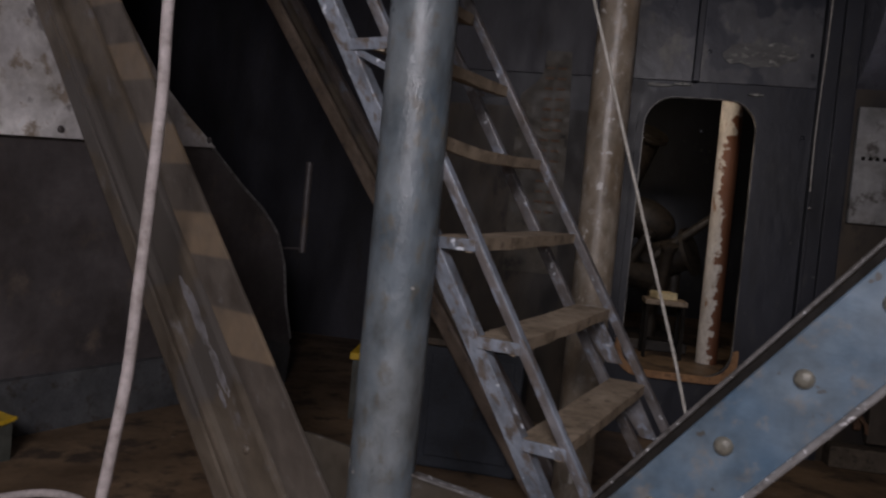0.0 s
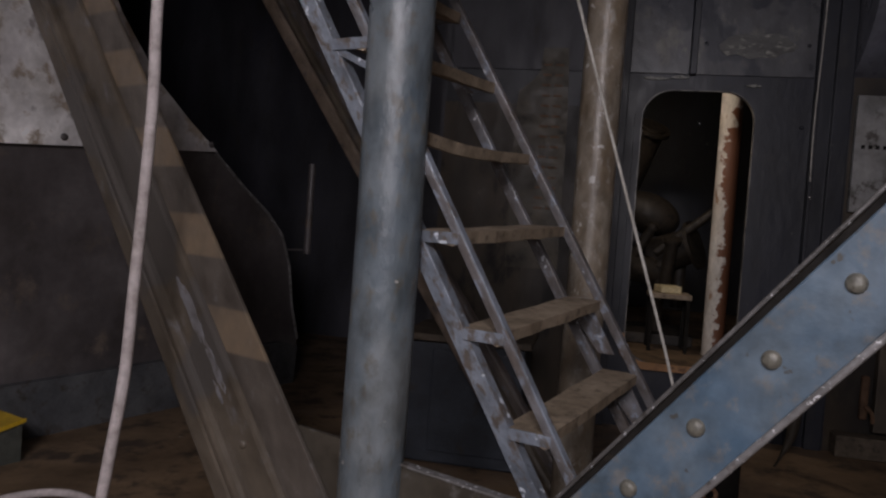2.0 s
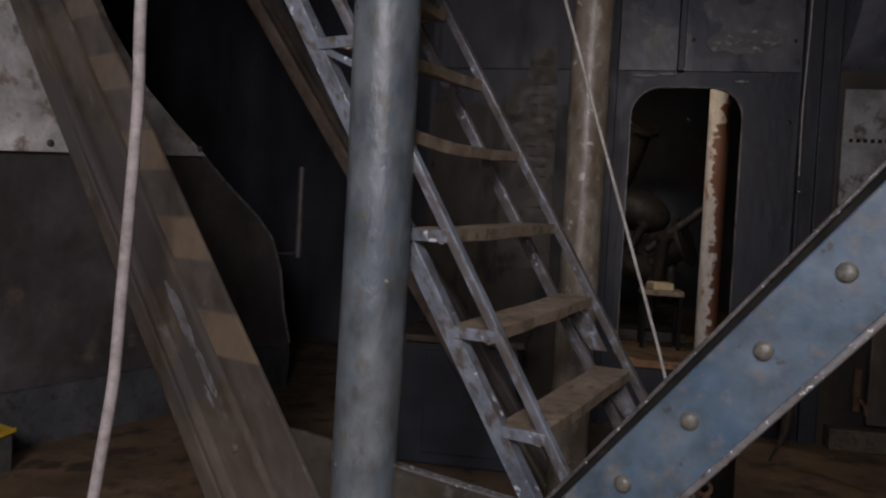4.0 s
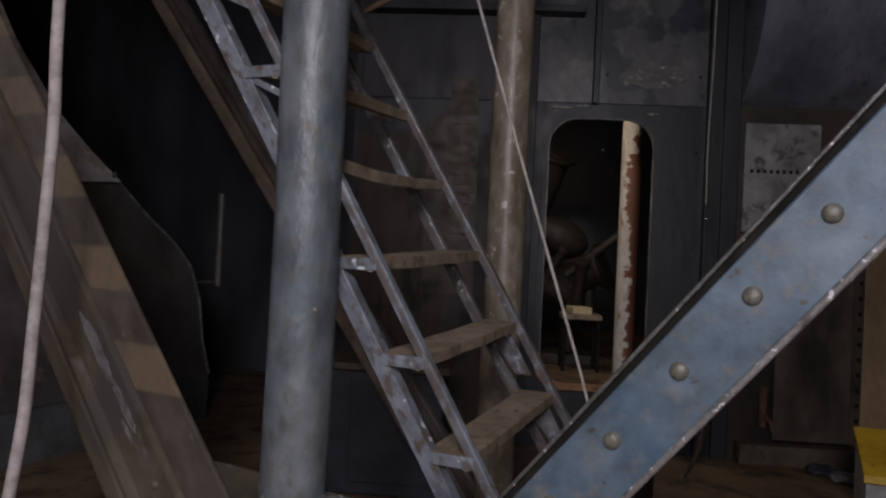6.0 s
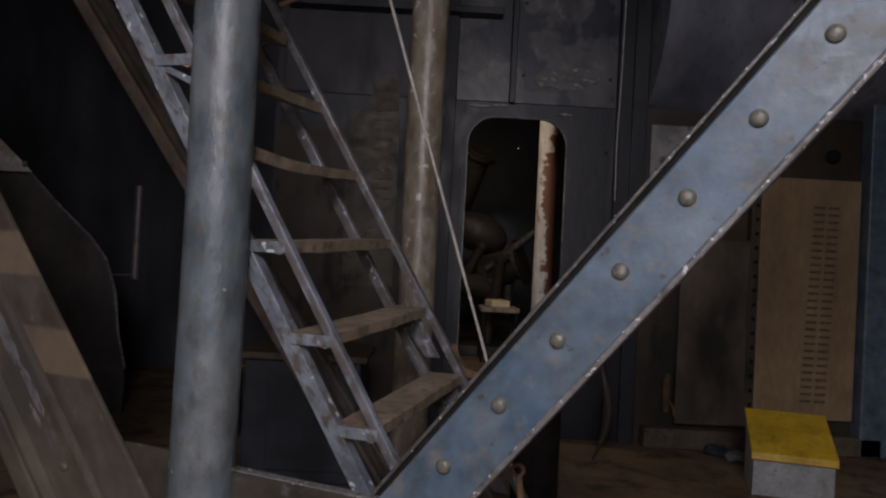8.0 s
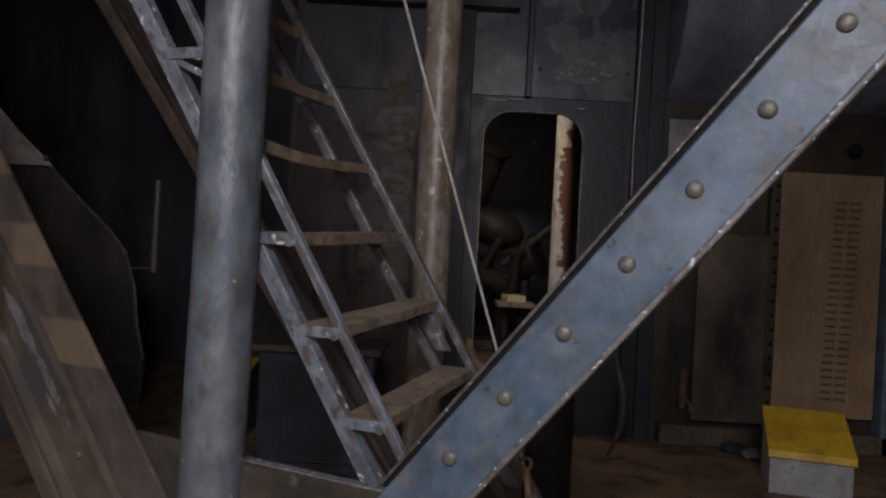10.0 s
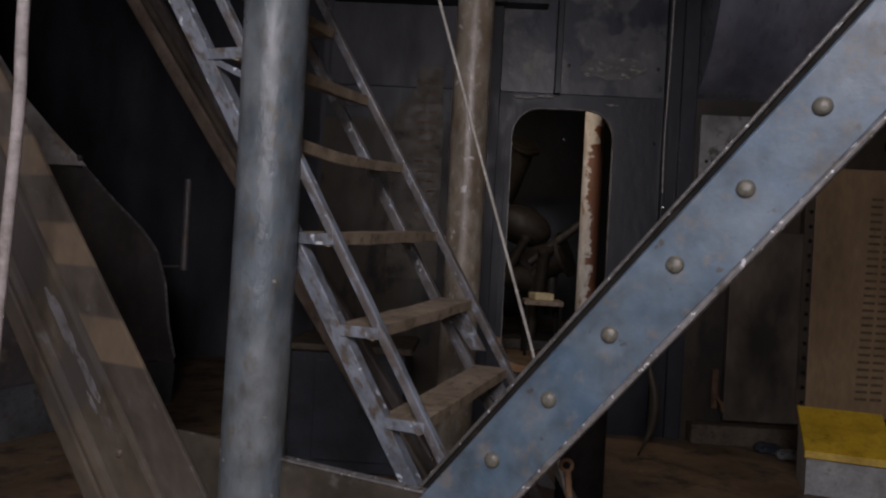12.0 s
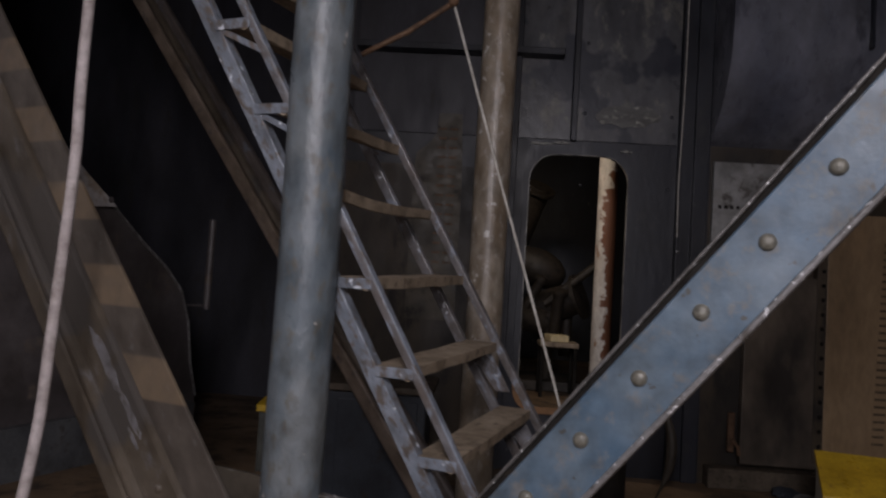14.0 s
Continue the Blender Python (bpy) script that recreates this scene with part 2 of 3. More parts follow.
    nt.links.new(mx.outputs[2], b.inputs["Base Color"])


flaking()
RUST = worn("brown_rust", (0.11, 0.06, 0.032), (0.16, 0.09, 0.05), (0.06, 0.036, 0.022), 0.45, 6, 0.75, 0, 0.5)
SILLRUST = worn("orange_rust", (0.26, 0.13, 0.05), (0.34, 0.18, 0.075), (0.13, 0.065, 0.03), 0.4, 9, 0.5, 0, 0.4)
RIMLIT = worn("lit_rim_grey", (0.05, 0.045, 0.04), (0.3, 0.28, 0.25), (0.03, 0.028, 0.026), 0.45, 3.5, 0.4, 0, 0.3)
RIVET = worn("rivet_head_paint", (0.12, 0.118, 0.1), (0.165, 0.155, 0.125), (0.09, 0.082, 0.065), 0.4, 30, 0.38, 0.1, 0.4)
NAVY = worn("dark_blue_grey_paint", (0.02, 0.025, 0.034), (0.044, 0.052, 0.066), (0.03, 0.026, 0.022), 0.35, 4, 0.5, 0, 0.25)
# near-black that puts the shade of unlit walls into their colour
SHADEWALL = worn("shade_black_plating", (0.019, 0.019, 0.026), (0.048, 0.047, 0.059), (0.03, 0.027, 0.027), 0.35, 2, 0.5, 0, 0.25, stretch=(1, 1, 0.35), grime=1.0)
TOPDUST = worn("dusty_cabinet_top", (0.07, 0.053, 0.037), (0.11, 0.086, 0.06), (0.045, 0.035, 0.026), 0.45, 8, 0.7, 0, 0.4)
# machine brown set near black, so the pump stays dim beside the bulb
DIMBROWN = worn("dim_machine_brown", (0.016, 0.012, 0.008), (0.036, 0.027, 0.018), (0.01, 0.008, 0.006), 0.5, 6, 0.6, 0.0, 0.5, grime=1.0)
# bright yellowish cream, with the warm light on the box in its colour
CREAM = worn("lit_cream", (0.6, 0.5, 0.28), (0.66, 0.57, 0.36), (0.45, 0.34, 0.15), 0.3, 12, 0.7, 0, 0.1)
CHIP = worn("chipped_pale_primer", (0.09, 0.09, 0.088), (0.13, 0.13, 0.125), (0.33, 0.33, 0.3), 0.46, 9, 0.6, 0, 0.3, stretch=(0.6, 1, 1.3))
BRIGHT = worn("bare_bright_steel", (0.75, 0.76, 0.78), (0.85, 0.85, 0.86), (0.6, 0.6, 0.6), 0.2, 40, 0.18, 1.0, 0.1)
DRUM = worn("dark_drum_paint", (0.082, 0.09, 0.12), (0.178, 0.184, 0.216), (0.066, 0.07, 0.09), 0.42, 2.2, 0.3, 0, 0.3, fine=18, stretch=(1, 1, 0.5), spots=((0.3, 0.3, 0.3), 20, 0.73), grime=1.0)
# pale grey of the unseen walls and deck, chosen to bounce fill light
UNSEEN = worn("unseen_bounce_grey", (0.3, 0.29, 0.28), (0.38, 0.37, 0.36), (0.2, 0.18, 0.16), 0.35, 1.5, 0.6, 0, 0.2)
# the lighter clouds put part of the upper plates' sheen into the colour
GREYBLACK = worn("grey_black_upper_plate", (0.046, 0.049, 0.058), (0.135, 0.136, 0.145), (0.165, 0.16, 0.145), 0.42, 2.6, 0.34, 0, 0.5, stretch=(1, 1, 0.6), fine=18, spots=((0.034, 0.037, 0.05), 2.9, 0.55), grime=1.0)
VENT = worn("brown_vent_paint", (0.045, 0.037, 0.025), (0.09, 0.073, 0.047), (0.024, 0.021, 0.018), 0.42, 4, 0.55, 0, 0.2, fine=20, grime=1.0)
# dark clouds in the colour stand in for the brace's shadow
SHADEPLATE = worn("shade_clouded_brown_plate", (0.02, 0.016, 0.013), (0.27, 0.215, 0.16), (0.06, 0.046, 0.034), 0.38, 1.2, 0.5, 0, 0.2, stretch=(1.2, 1, 0.6), fine=20, grime=1.0)
# brown for the shade inside the slots
SLOTDARK = worn("slot_shade_brown", (0.1, 0.07, 0.041), (0.14, 0.1, 0.06), (0.07, 0.05, 0.03), 0.4, 12, 0.8, 0, 0.2)
PALECHIP = worn("bare_chip", (0.24, 0.24, 0.22), (0.34, 0.34, 0.31), (0.05, 0.05, 0.05), 0.5, 22, 0.6, 0, 0.3)
# near-black for shaded gaps and holes, and for black parts
HOLE = worn("hole_and_part_black", (0.012, 0.011, 0.01), (0.02, 0.018, 0.016), (0.03, 0.025, 0.02), 0.3, 10, 0.9, 0, 0.2)


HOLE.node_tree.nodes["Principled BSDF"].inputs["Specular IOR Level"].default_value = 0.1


# ---- building helpers ----
def part(name, bm, mat, parent=None, label="", smooth=False):
    me = bpy.data.meshes.new(name)
    bmesh.ops.recalc_face_normals(bm, faces=bm.faces)
    bm.to_mesh(me)
    bm.free()
    if smooth:
        for p in me.polygons:
            p.use_smooth = True
        me.set_sharp_from_angle(angle=radians(40))
    me.materials.append(mat)
    ob = new(name, me)
    if parent:
        ob.parent = parent
    if label:
        ob["label"] = label
    return ob


def box(bm, x0, x1, y0, y1, z0, z1, m=None, bevel=0.0):
    r = bmesh.ops.create_cube(bm, size=1)
    vs = r["verts"]
    for v in vs:
        v.co = Vector(((x0 + x1) / 2 + v.co.x * (x1 - x0), (y0 + y1) / 2 + v.co.y * (y1 - y0), (z0 + z1) / 2 + v.co.z * (z1 - z0)))
    if bevel:
        es = list({e for v in vs for e in v.link_edges})
        out = bmesh.ops.bevel(bm, geom=es, offset=bevel, segments=2, affect="EDGES", profile=0.5)
        vs = list({v for v in out["verts"]} | {v for v in vs if v.is_valid})
    if m is not None:
        bmesh.ops.transform(bm, matrix=m, verts=[v for v in vs if v.is_valid])
    return vs


def bar(bm, a, b, w, d, side, bevel=0.002):
    """A rectangular bar from a to b: w wide along side, d deep across it."""
    a, b = Vector(a), Vector(b)
    z = (b - a).normalized()
    x = (Vector(side) - z * Vector(side).dot(z)).normalized()
    y = z.cross(x)
    m = Matrix.Translation((a + b) / 2) @ Matrix((x, y, z)).transposed().to_4x4()
    box(bm, -w / 2, w / 2, -d / 2, d / 2, -(b - a).length / 2, (b - a).length / 2, m, bevel)


def prism(bm, pts, d0, d1, m=None):
    """A polygon in (x, z), from depth d0 to d1 along y."""
    front = [bm.verts.new((x, d0, z)) for x, z in pts]
    back = [bm.verts.new((x, d1, z)) for x, z in pts]
    bm.faces.new(front)
    bm.faces.new(back[::-1])
    for i in range(len(pts)):
        j = (i + 1) % len(pts)
        bm.faces.new((front[i], front[j], back[j], back[i]))
    if m is not None:
        bmesh.ops.transform(bm, matrix=m, verts=front + back)


def tube(bm, pts, r, n=16, cap=True):
    """A round bar through points, with radius r (or one radius a point)."""
    pts = [Vector(p) for p in pts]
    rs = r if isinstance(r, (list, tuple)) else [r] * len(pts)
    rings, ref = [], None
    for i, p in enumerate(pts):
        t = (pts[min(i + 1, len(pts) - 1)] - pts[max(i - 1, 0)]).normalized()
        if ref is None:
            ref = Vector((1, 0, 0)) if abs(t.x) < 0.8 else Vector((0, 1, 0))
        ref = (ref - t * ref.dot(t)).normalized()
        o = t.cross(ref)
        rings.append([bm.verts.new(p + (ref * math.cos(k * math.tau / n) + o * math.sin(k * math.tau / n)) * rs[i]) for k in range(n)])
    for a, b in zip(rings, rings[1:]):
        for k in range(n):
            bm.faces.new((a[k], a[(k + 1) % n], b[(k + 1) % n], b[k]))
    if cap:
        bm.faces.new(rings[0][::-1])
        bm.faces.new(rings[-1])


def smooth_path(p, n=8):
    p = [Vector(v) for v in p]
    out = []
    for i in range(len(p) - 1):
        a, b, c, d = p[max(i - 1, 0)], p[i], p[i + 1], p[min(i + 2, len(p) - 1)]
        for k in range(n):
            u = k / n
            out.append(0.5 * (2 * b + (c - a) * u + (2 * a - 5 * b + 4 * c - d) * u * u + (3 * b - a - 3 * c + d) * u ** 3))
    return out + [p[-1]]


def dome(bm, c, normal, r, h, n=14):
    """A rivet head: a low dome on a surface."""
    q = Vector(normal).to_track_quat("Z", "Y").to_matrix().to_4x4()
    m = Matrix.Translation(c) @ q
    rings = []
    for rr, hh in ((1.0, 0.0), (0.97, 0.35), (0.8, 0.72), (0.45, 0.95)):
        rings.append([bm.verts.new(m @ Vector((r * rr * math.cos(k * math.tau / n), r * rr * math.sin(k * math.tau / n), h * hh))) for k in range(n)])
    top = bm.verts.new(m @ Vector((0, 0, h)))
    for a, b in zip(rings, rings[1:]):
        for k in range(n):
            bm.faces.new((a[k], a[(k + 1) % n], b[(k + 1) % n], b[k]))
    for k in range(n):
        bm.faces.new((rings[-1][k], rings[-1][(k + 1) % n], top))


def thing(name, label, category, group="", kind=""):
    return tagged(new(name), label, category, group, kind)


def setting(name, bm, mat, label, category, smooth=False):
    return tagged(part(name, bm, mat, None, "", smooth), label, category, "", "structure")


FLOOR_Z = 0.42
WALL_Y = 4.40
CEIL_Z = 4.40

# ---- the room ----
bm = bmesh.new()
box(bm, -5.0, 5.2, -4.2, 9.0, FLOOR_Z - 0.1, FLOOR_Z)
setting("floor", bm, FLOOR, "rusty brown steel plate floor with stains", "floor")
bm = bmesh.new()
box(bm, -5.0, 5.2, -0.6, 9.0, CEIL_Z, CEIL_Z + 0.1)
# lower deck added out of view, with an opening for the overhead light
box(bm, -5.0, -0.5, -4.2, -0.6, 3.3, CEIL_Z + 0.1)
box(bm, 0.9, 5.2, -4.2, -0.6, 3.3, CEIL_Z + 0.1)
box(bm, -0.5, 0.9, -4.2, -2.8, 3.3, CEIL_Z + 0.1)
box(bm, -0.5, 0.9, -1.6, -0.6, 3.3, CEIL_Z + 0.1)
setting("ceiling", bm, UNSEEN, "grey deck out of view, pale to bounce light, open at the added light", "ceiling")
for nm, b in (("wall_left", (-5.1, -5.0, -4.3, 9.1)), ("wall_right", (5.2, 5.3, -4.3, 9.1)), ("wall_back", (-5.0, 5.2, -4.3, -4.2)), ("wall_far", (-5.0, 5.2, 9.0, 9.1))):
    bm = bmesh.new()
    box(bm, *b, FLOOR_Z, CEIL_Z)
    setting(nm, bm, UNSEEN, "grey wall plating out of view, pale to bounce light", "wall")


def rounded(x0, x1, z0, z1, r, n=8):
    out = []
    for cx, cz, a0 in ((x1 - r, z1 - r, 0), (x0 + r, z1 - r, 90), (x0 + r, z0 + r, 180), (x1 - r, z0 + r, 270)):
        for k in range(n + 1):
            a = radians(a0 + 90 * k / n)
            out.append((cx + r * math.cos(a), cz + r * math.sin(a)))
    return out


DOOR = (0.602, 1.222, 0.8, 2.385, 0.17)


def holed(bm, outer, inner, y0, y1):
    """A plate in (x, z) with an opening, from depth y0 to y1."""
    loops = []
    for pts in (outer, inner):
        vs = [bm.verts.new((x, y0, z)) for x, z in pts]
        loops.append([bm.edges.new((vs[i], vs[(i + 1) % len(vs)])) for i in range(len(vs))])
    faces = bmesh.ops.triangle_fill(bm, use_beauty=True, edges=loops[0] + loops[1])["geom"]
    faces = [f for f in faces if isinstance(f, bmesh.types.BMFace)]
    up = bmesh.ops.extrude_face_region(bm, geom=faces)["geom"]
    bmesh.ops.translate(bm, vec=(0, y1 - y0, 0), verts=[v for v in up if isinstance(v, bmesh.types.BMVert)])


bm = bmesh.new()
holed(bm, [(-0.55, FLOOR_Z), (1.72, FLOOR_Z), (1.72, CEIL_Z), (-0.55, CEIL_Z)], rounded(*DOOR), WALL_Y, WALL_Y + 0.02)
bulkhead = setting("wall_bulkhead", bm, BLACK, "black-painted steel bulkhead with an oval doorway", "bulkhead")

# frame lip round the doorway, on both faces of the plate
bm = bmesh.new()
holed(bm, rounded(DOOR[0] - 0.035, DOOR[1] + 0.035, DOOR[2] - 0.035, DOOR[3] + 0.035, DOOR[4] + 0.035), rounded(DOOR[0] + 0.002, DOOR[1] - 0.002, DOOR[2] + 0.002, DOOR[3] - 0.002, DOOR[4]), WALL_Y - 0.025, WALL_Y - 0.003)
part("door_lip", bm, BLACK, bulkhead, "black raised rim of the doorway")
# thin ring coloured pale for the lit edge of the doorway
bm = bmesh.new()
holed(bm, rounded(DOOR[0] + 0.0015, DOOR[1] - 0.0015, DOOR[2] + 0.0015, DOOR[3] - 0.0015, DOOR[4]), rounded(DOOR[0] + 0.007, DOOR[1] - 0.007, DOOR[2] + 0.007, DOOR[3] - 0.007, DOOR[4] - 0.005), WALL_Y - 0.028, WALL_Y - 0.004)
part("door_edge", bm, RIMLIT, bulkhead, "inner edge of the doorway, pale as if lit")
for x0, x1 in ((-0.53, 0.36), (0.52, 0.847), (0.884, 1.512)):
    bm = bmesh.new()
    box(bm, x0, x1, WALL_Y - 0.012, WALL_Y - 0.003, 2.475, CEIL_Z - 0.01, None, 0.003)
    part("upper_plate", bm, SHADEWALL if x0 < 0 else GREYBLACK, bulkhead, "grey-black upper plate with streaks")
# stiffeners and seams of the bulkhead
for x, z0, z1, w, d in ((0.865, 2.47, CEIL_Z, 0.035, 0.05), (1.525, FLOOR_Z, CEIL_Z, 0.02, 0.06), (1.66, FLOOR_Z, CEIL_Z, 0.09, 0.035), (0.44, FLOOR_Z, CEIL_Z, 0.16, 0.05)):
    bm = bmesh.new()
    box(bm, x - w / 2, x + w / 2, WALL_Y - d, WALL_Y - 0.002, z0, z1, None, 0.004)
    part("stiffener", bm, BLACK, bulkhead)
bm = bmesh.new()
box(bm, -0.52, 0.78, WALL_Y - 0.12, WALL_Y - 0.002, 2.985, 3.025, None, 0.004)
part("horizontal_stiffener", bm, BLACK, bulkhead)
for z in (2.2, 2.65, 3.1, 3.55):
    for x in (0.93, 1.47):
        bm = bmesh.new()
        dome(bm, (x, WALL_Y - (0.012 if z > 2.5 else 0), z), (0, -1, 0), 0.011, 0.007, 8)
        part("rivet", bm, BLACK, bulkhead, "", True)

# brown plate wall left of the doorway, with a slotted panel, behind the ladder
bm = bmesh.new()
box(bm, -0.55, 0.34, WALL_Y - 0.03, WALL_Y - 0.003, FLOOR_Z, 2.27)
brown = setting("wall_brown_plate", bm, BROWNWALL, "brown plate with near-black clouds on the bulkhead", "wall plate")
bm = bmesh.new()
prism(bm, [(-0.12, 1.3), (0.19, 1.3), (0.185, 2.2), (0.165, 2.6), (0.02, 2.6), (0.01, 2.47), (-0.02, 2.42), (-0.11, 2.34), (-0.12, 2.2)], WALL_Y - 0.042, WALL_Y - 0.032)
vent = part("vent_panel", bm, VENT, brown, "brown slotted vent panel")
# thin brown strips on the panel stand in for open slots
for k in range(15):
    for x in (0.05, 0.118):
        bm = bmesh.new()
        box(bm, x - 0.025, x + 0.025, WALL_Y - 0.0445, WALL_Y - 0.0425, 2.5 - k * 0.06 - 0.006, 2.5 - k * 0.06 + 0.006)
        part("slot", bm, RUST, vent)

# right of the doorway: brown casing, tan slotted panel, pale plate, round drum above
bm = bmesh.new()
box(bm, 1.72, 5.2, WALL_Y, WALL_Y + 0.05, FLOOR_Z, CEIL_Z)
right = setting("wall_right_casing", bm, BROWNWALL, "brown casing plate with near-black clouds", "casing")
bm = bmesh.new()
box(bm, 2.432, 3.05, WALL_Y - 0.05, WALL_Y - 0.003, 0.62, 2.1, None, 0.006)
tan = part("slotted_panel", bm, TAN, right, "tan painted panel clouded darker for shade, with two columns of slots")
# slots are dark strips laid on the panel, their shade in the colour
for k in range(28):
    z = 1.925 - k * 0.0441
    for x in (2.752, 2.84):
        bm = bmesh.new()
        xx = x + 0.035 * (z - 0.735)
        box(bm, xx - 0.034, xx + 0.034, WALL_Y - 0.0535, WALL_Y - 0.0505, z - 0.0075, z + 0.0075)
        part("slot", bm, SLOTDARK, tan)
bm = bmesh.new()
box(bm, 2.368, 2.425, WALL_Y - 0.07, WALL_Y - 0.003, 0.6, 2.3, None, 0.004)
edge = part("edge_strip", bm, BROWNWALL, right, "dark edge strip with a row of holes")
# black domes stand in for the strip's shaded holes
for k in range(17):
    bm = bmesh.new()
    dome(bm, (2.402, WALL_Y - 0.07, 0.70 + k * 0.087), (0, -1, 0), 0.013, 0.006, 8)
    part("rivet", bm, HOLE, edge, "", True)
bm = bmesh.new()
box(bm, 1.735, 2.16, WALL_Y - 0.04, WALL_Y - 0.003, 1.75, 2.385, None, 0.005)
pale = part("pale_plate", bm, GREYPLATE, right, "pale grey plate with a row of small holes")
# small black boxes on the plate stand in for its holes
for k in range(9):
    bm = bmesh.new()
    box(bm, 1.768 + k * 0.0365, 1.787 + k * 0.0365, WALL_Y - 0.043, WALL_Y - 0.0405, 2.095, 2.115)
    part("hole", bm, HOLE, pale)
bm = bmesh.new()
box(bm, 1.95, 2.4, WALL_Y - 0.06, WALL_Y - 0.003, 0.56, 1.7, None, 0.006)
part("lower_plate", bm, SHADEPLATE, right, "brown plate with dark clouds painted for shade")
bm = bmesh.new()
box(bm, 1.885, 1.925, WALL_Y - 0.035, WALL_Y - 0.003, 0.62, 0.86, None, 0.01)
latch = part("latch", bm, RUST, right, "rusty latch")
bm = bmesh.new()
tube(bm, [(1.905, WALL_Y - 0.05, 0.70), (1.94, WALL_Y - 0.055, 0.66), (1.95, WALL_Y - 0.05, 0.61)], 0.012, 8)
part("lever", bm, RUST, latch, "", True)
bm = bmesh.new()
box(bm, 1.75, 3.2, WALL_Y - 0.12, WALL_Y - 0.003, FLOOR_Z, 0.54, None, 0.01)
part("foot_ledge", bm, TOPDUST, right, "dusty grey ledge at the foot")
bm = bmesh.new()
box(bm, 3.06, 3.4, WALL_Y - 0.12, WALL_Y - 0.003, FLOOR_Z, 3.0, None, 0.01)
part("corner_post", bm, BLUE, right, "dark blue-grey corner post")
bm = bmesh.new()
n = 40
prof = [(WALL_Y + 0.35 + 0.75 * math.cos(radians(180 + 95 * k / n - 5)), 3.15 + 0.75 * math.sin(radians(180 + 95 * k / n - 5))) for k in range(n + 1)]
prof += [(WALL_Y + 0.4, CEIL_Z), (WALL_Y - 0.4, CEIL_Z)]
rows = [[bm.verts.new((x, y, z)) for y, z in prof] for x in (1.705, 5.1)]
for k in range(len(prof)):
    j = (k + 1) % len(prof)
    bm.faces.new((rows[0][k], rows[0][j], rows[1][j], rows[1][k]))
bm.faces.new(rows[0])
bm.faces.new(rows[1][::-1])
drum = tagged(part("boiler_drum", bm, DRUM, None, "", True), "dark round-bellied boiler drum above the brown casing", "boiler drum")
bm = bmesh.new()
box(bm, 2.46, 2.475, WALL_Y - 0.43, WALL_Y - 0.2, 3.0, CEIL_Z)
part("seam_strip", bm, BLACK, drum)

# recess between casing and bulkhead, walls coloured near black for its shade
bm = bmesh.new()
box(bm, -5.0, -0.55, 6.4, 6.5, FLOOR_Z, CEIL_Z)
setting("wall_recess", bm, SHADEWALL, "near-black end wall standing in for unlit depth", "wall")
bm = bmesh.new()
box(bm, -0.58, -0.55, WALL_Y, 6.4, FLOOR_Z, CEIL_Z)
setting("wall_recess_side", bm, SHADEWALL, "near-black side wall standing in for unlit depth", "wall")
# end wall coloured near black for the unlit depth of the room
bm = bmesh.new()
box(bm, -0.55, 5.2, 8.4, 8.5, FLOOR_Z, CEIL_Z)
setting("wall_far_room", bm, BLACK, "near-black end wall that keeps the far room dim", "wall")
# ---- left casing ----
L = Matrix.Translation((-2.1, 2.9, 0)) @ Matrix(((0.344, -0.939, 0), (0.939, 0.344, 0), (0, 0, 1))).to_4x4()


SHOULDER = [(0.36, 2.44), (0.60, 2.145), (0.79, 1.99), (1.0, 1.845), (1.236, 1.661), (1.438, 1.522), (1.577, 1.387), (1.663, 1.188), (1.708, 0.927), (1.78, 0.70)]
bm = bmesh.new()
prism(bm, [(-3.5, FLOOR_Z), (1.78, FLOOR_Z)] + SHOULDER[::-1] + [(0.1, 2.9), (-0.1, 3.4), (-0.2, CEIL_Z - 0.02), (-3.5, CEIL_Z - 0.02)], 0.0, 1.2, L)
casing = tagged(part("boiler_casing", bm, CASING, None), "dark grey plated boiler casing with a sloping shoulder", "boiler casing")
bm = bmesh.new()
prism(bm, [(-3.4, 1.66), (-0.2, 1.735), (1.0, 1.84)] + SHOULDER[2::-1] + [(0.1, 2.9), (-0.1, 3.4), (-0.2, 3.9), (-3.4, 3.9)], -0.03, -0.003, L)
lag = part("lagging_sheet", bm, PALE, casing, "stained pale lagging sheet")
for q, z in ((0.1, 1.80), (0.95, 1.875), (-0.6, 1.76), (0.5, 1.83)):
    bm = bmesh.new()
    dome(bm, L @ Vector((q, -0.03, z)), L.to_3x3() @ Vector((0, -1, 0)), 0.018, 0.01, 10)
    part("bolt", bm, CASING, lag, "", True)
bm = bmesh.new()
prism(bm, [(-3.4, FLOOR_Z), (1.72, FLOOR_Z), (1.74, 0.66), (1.6, 0.70), (-3.4, 0.63)], -0.05, -0.003, L)
part("plinth", bm, PLINTH, casing, "grey painted plinth")
# pale strip that puts the shoulder's highlight into the colour
bm = bmesh.new()
for (q0, z0), (q1, z1) in zip(SHOULDER[2:-1], SHOULDER[3:]):
    bar(bm, L @ Vector((q0, -0.006, z0 - 0.004)), L @ Vector((q1, -0.006, z1 - 0.004)), 0.016, 0.012, L.to_3x3() @ Vector((0, 1, 0)), 0.003)
part("rim", bm, DUST, casing, "rim of the shoulder, pale for its highlight")

bm = bmesh.new()
tube(bm, [L @ Vector((1.85, 0.02, 1.26)), L @ Vector((1.85, 0.02, 1.86))], 0.024, 12)
tube(bm, [L @ Vector((1.55, 0.06, 1.285)), L @ Vector((1.85, 0.02, 1.285))], 0.007, 8)
part("grab_rail", bm, CASING, casing, "dull grey grab rail", True)

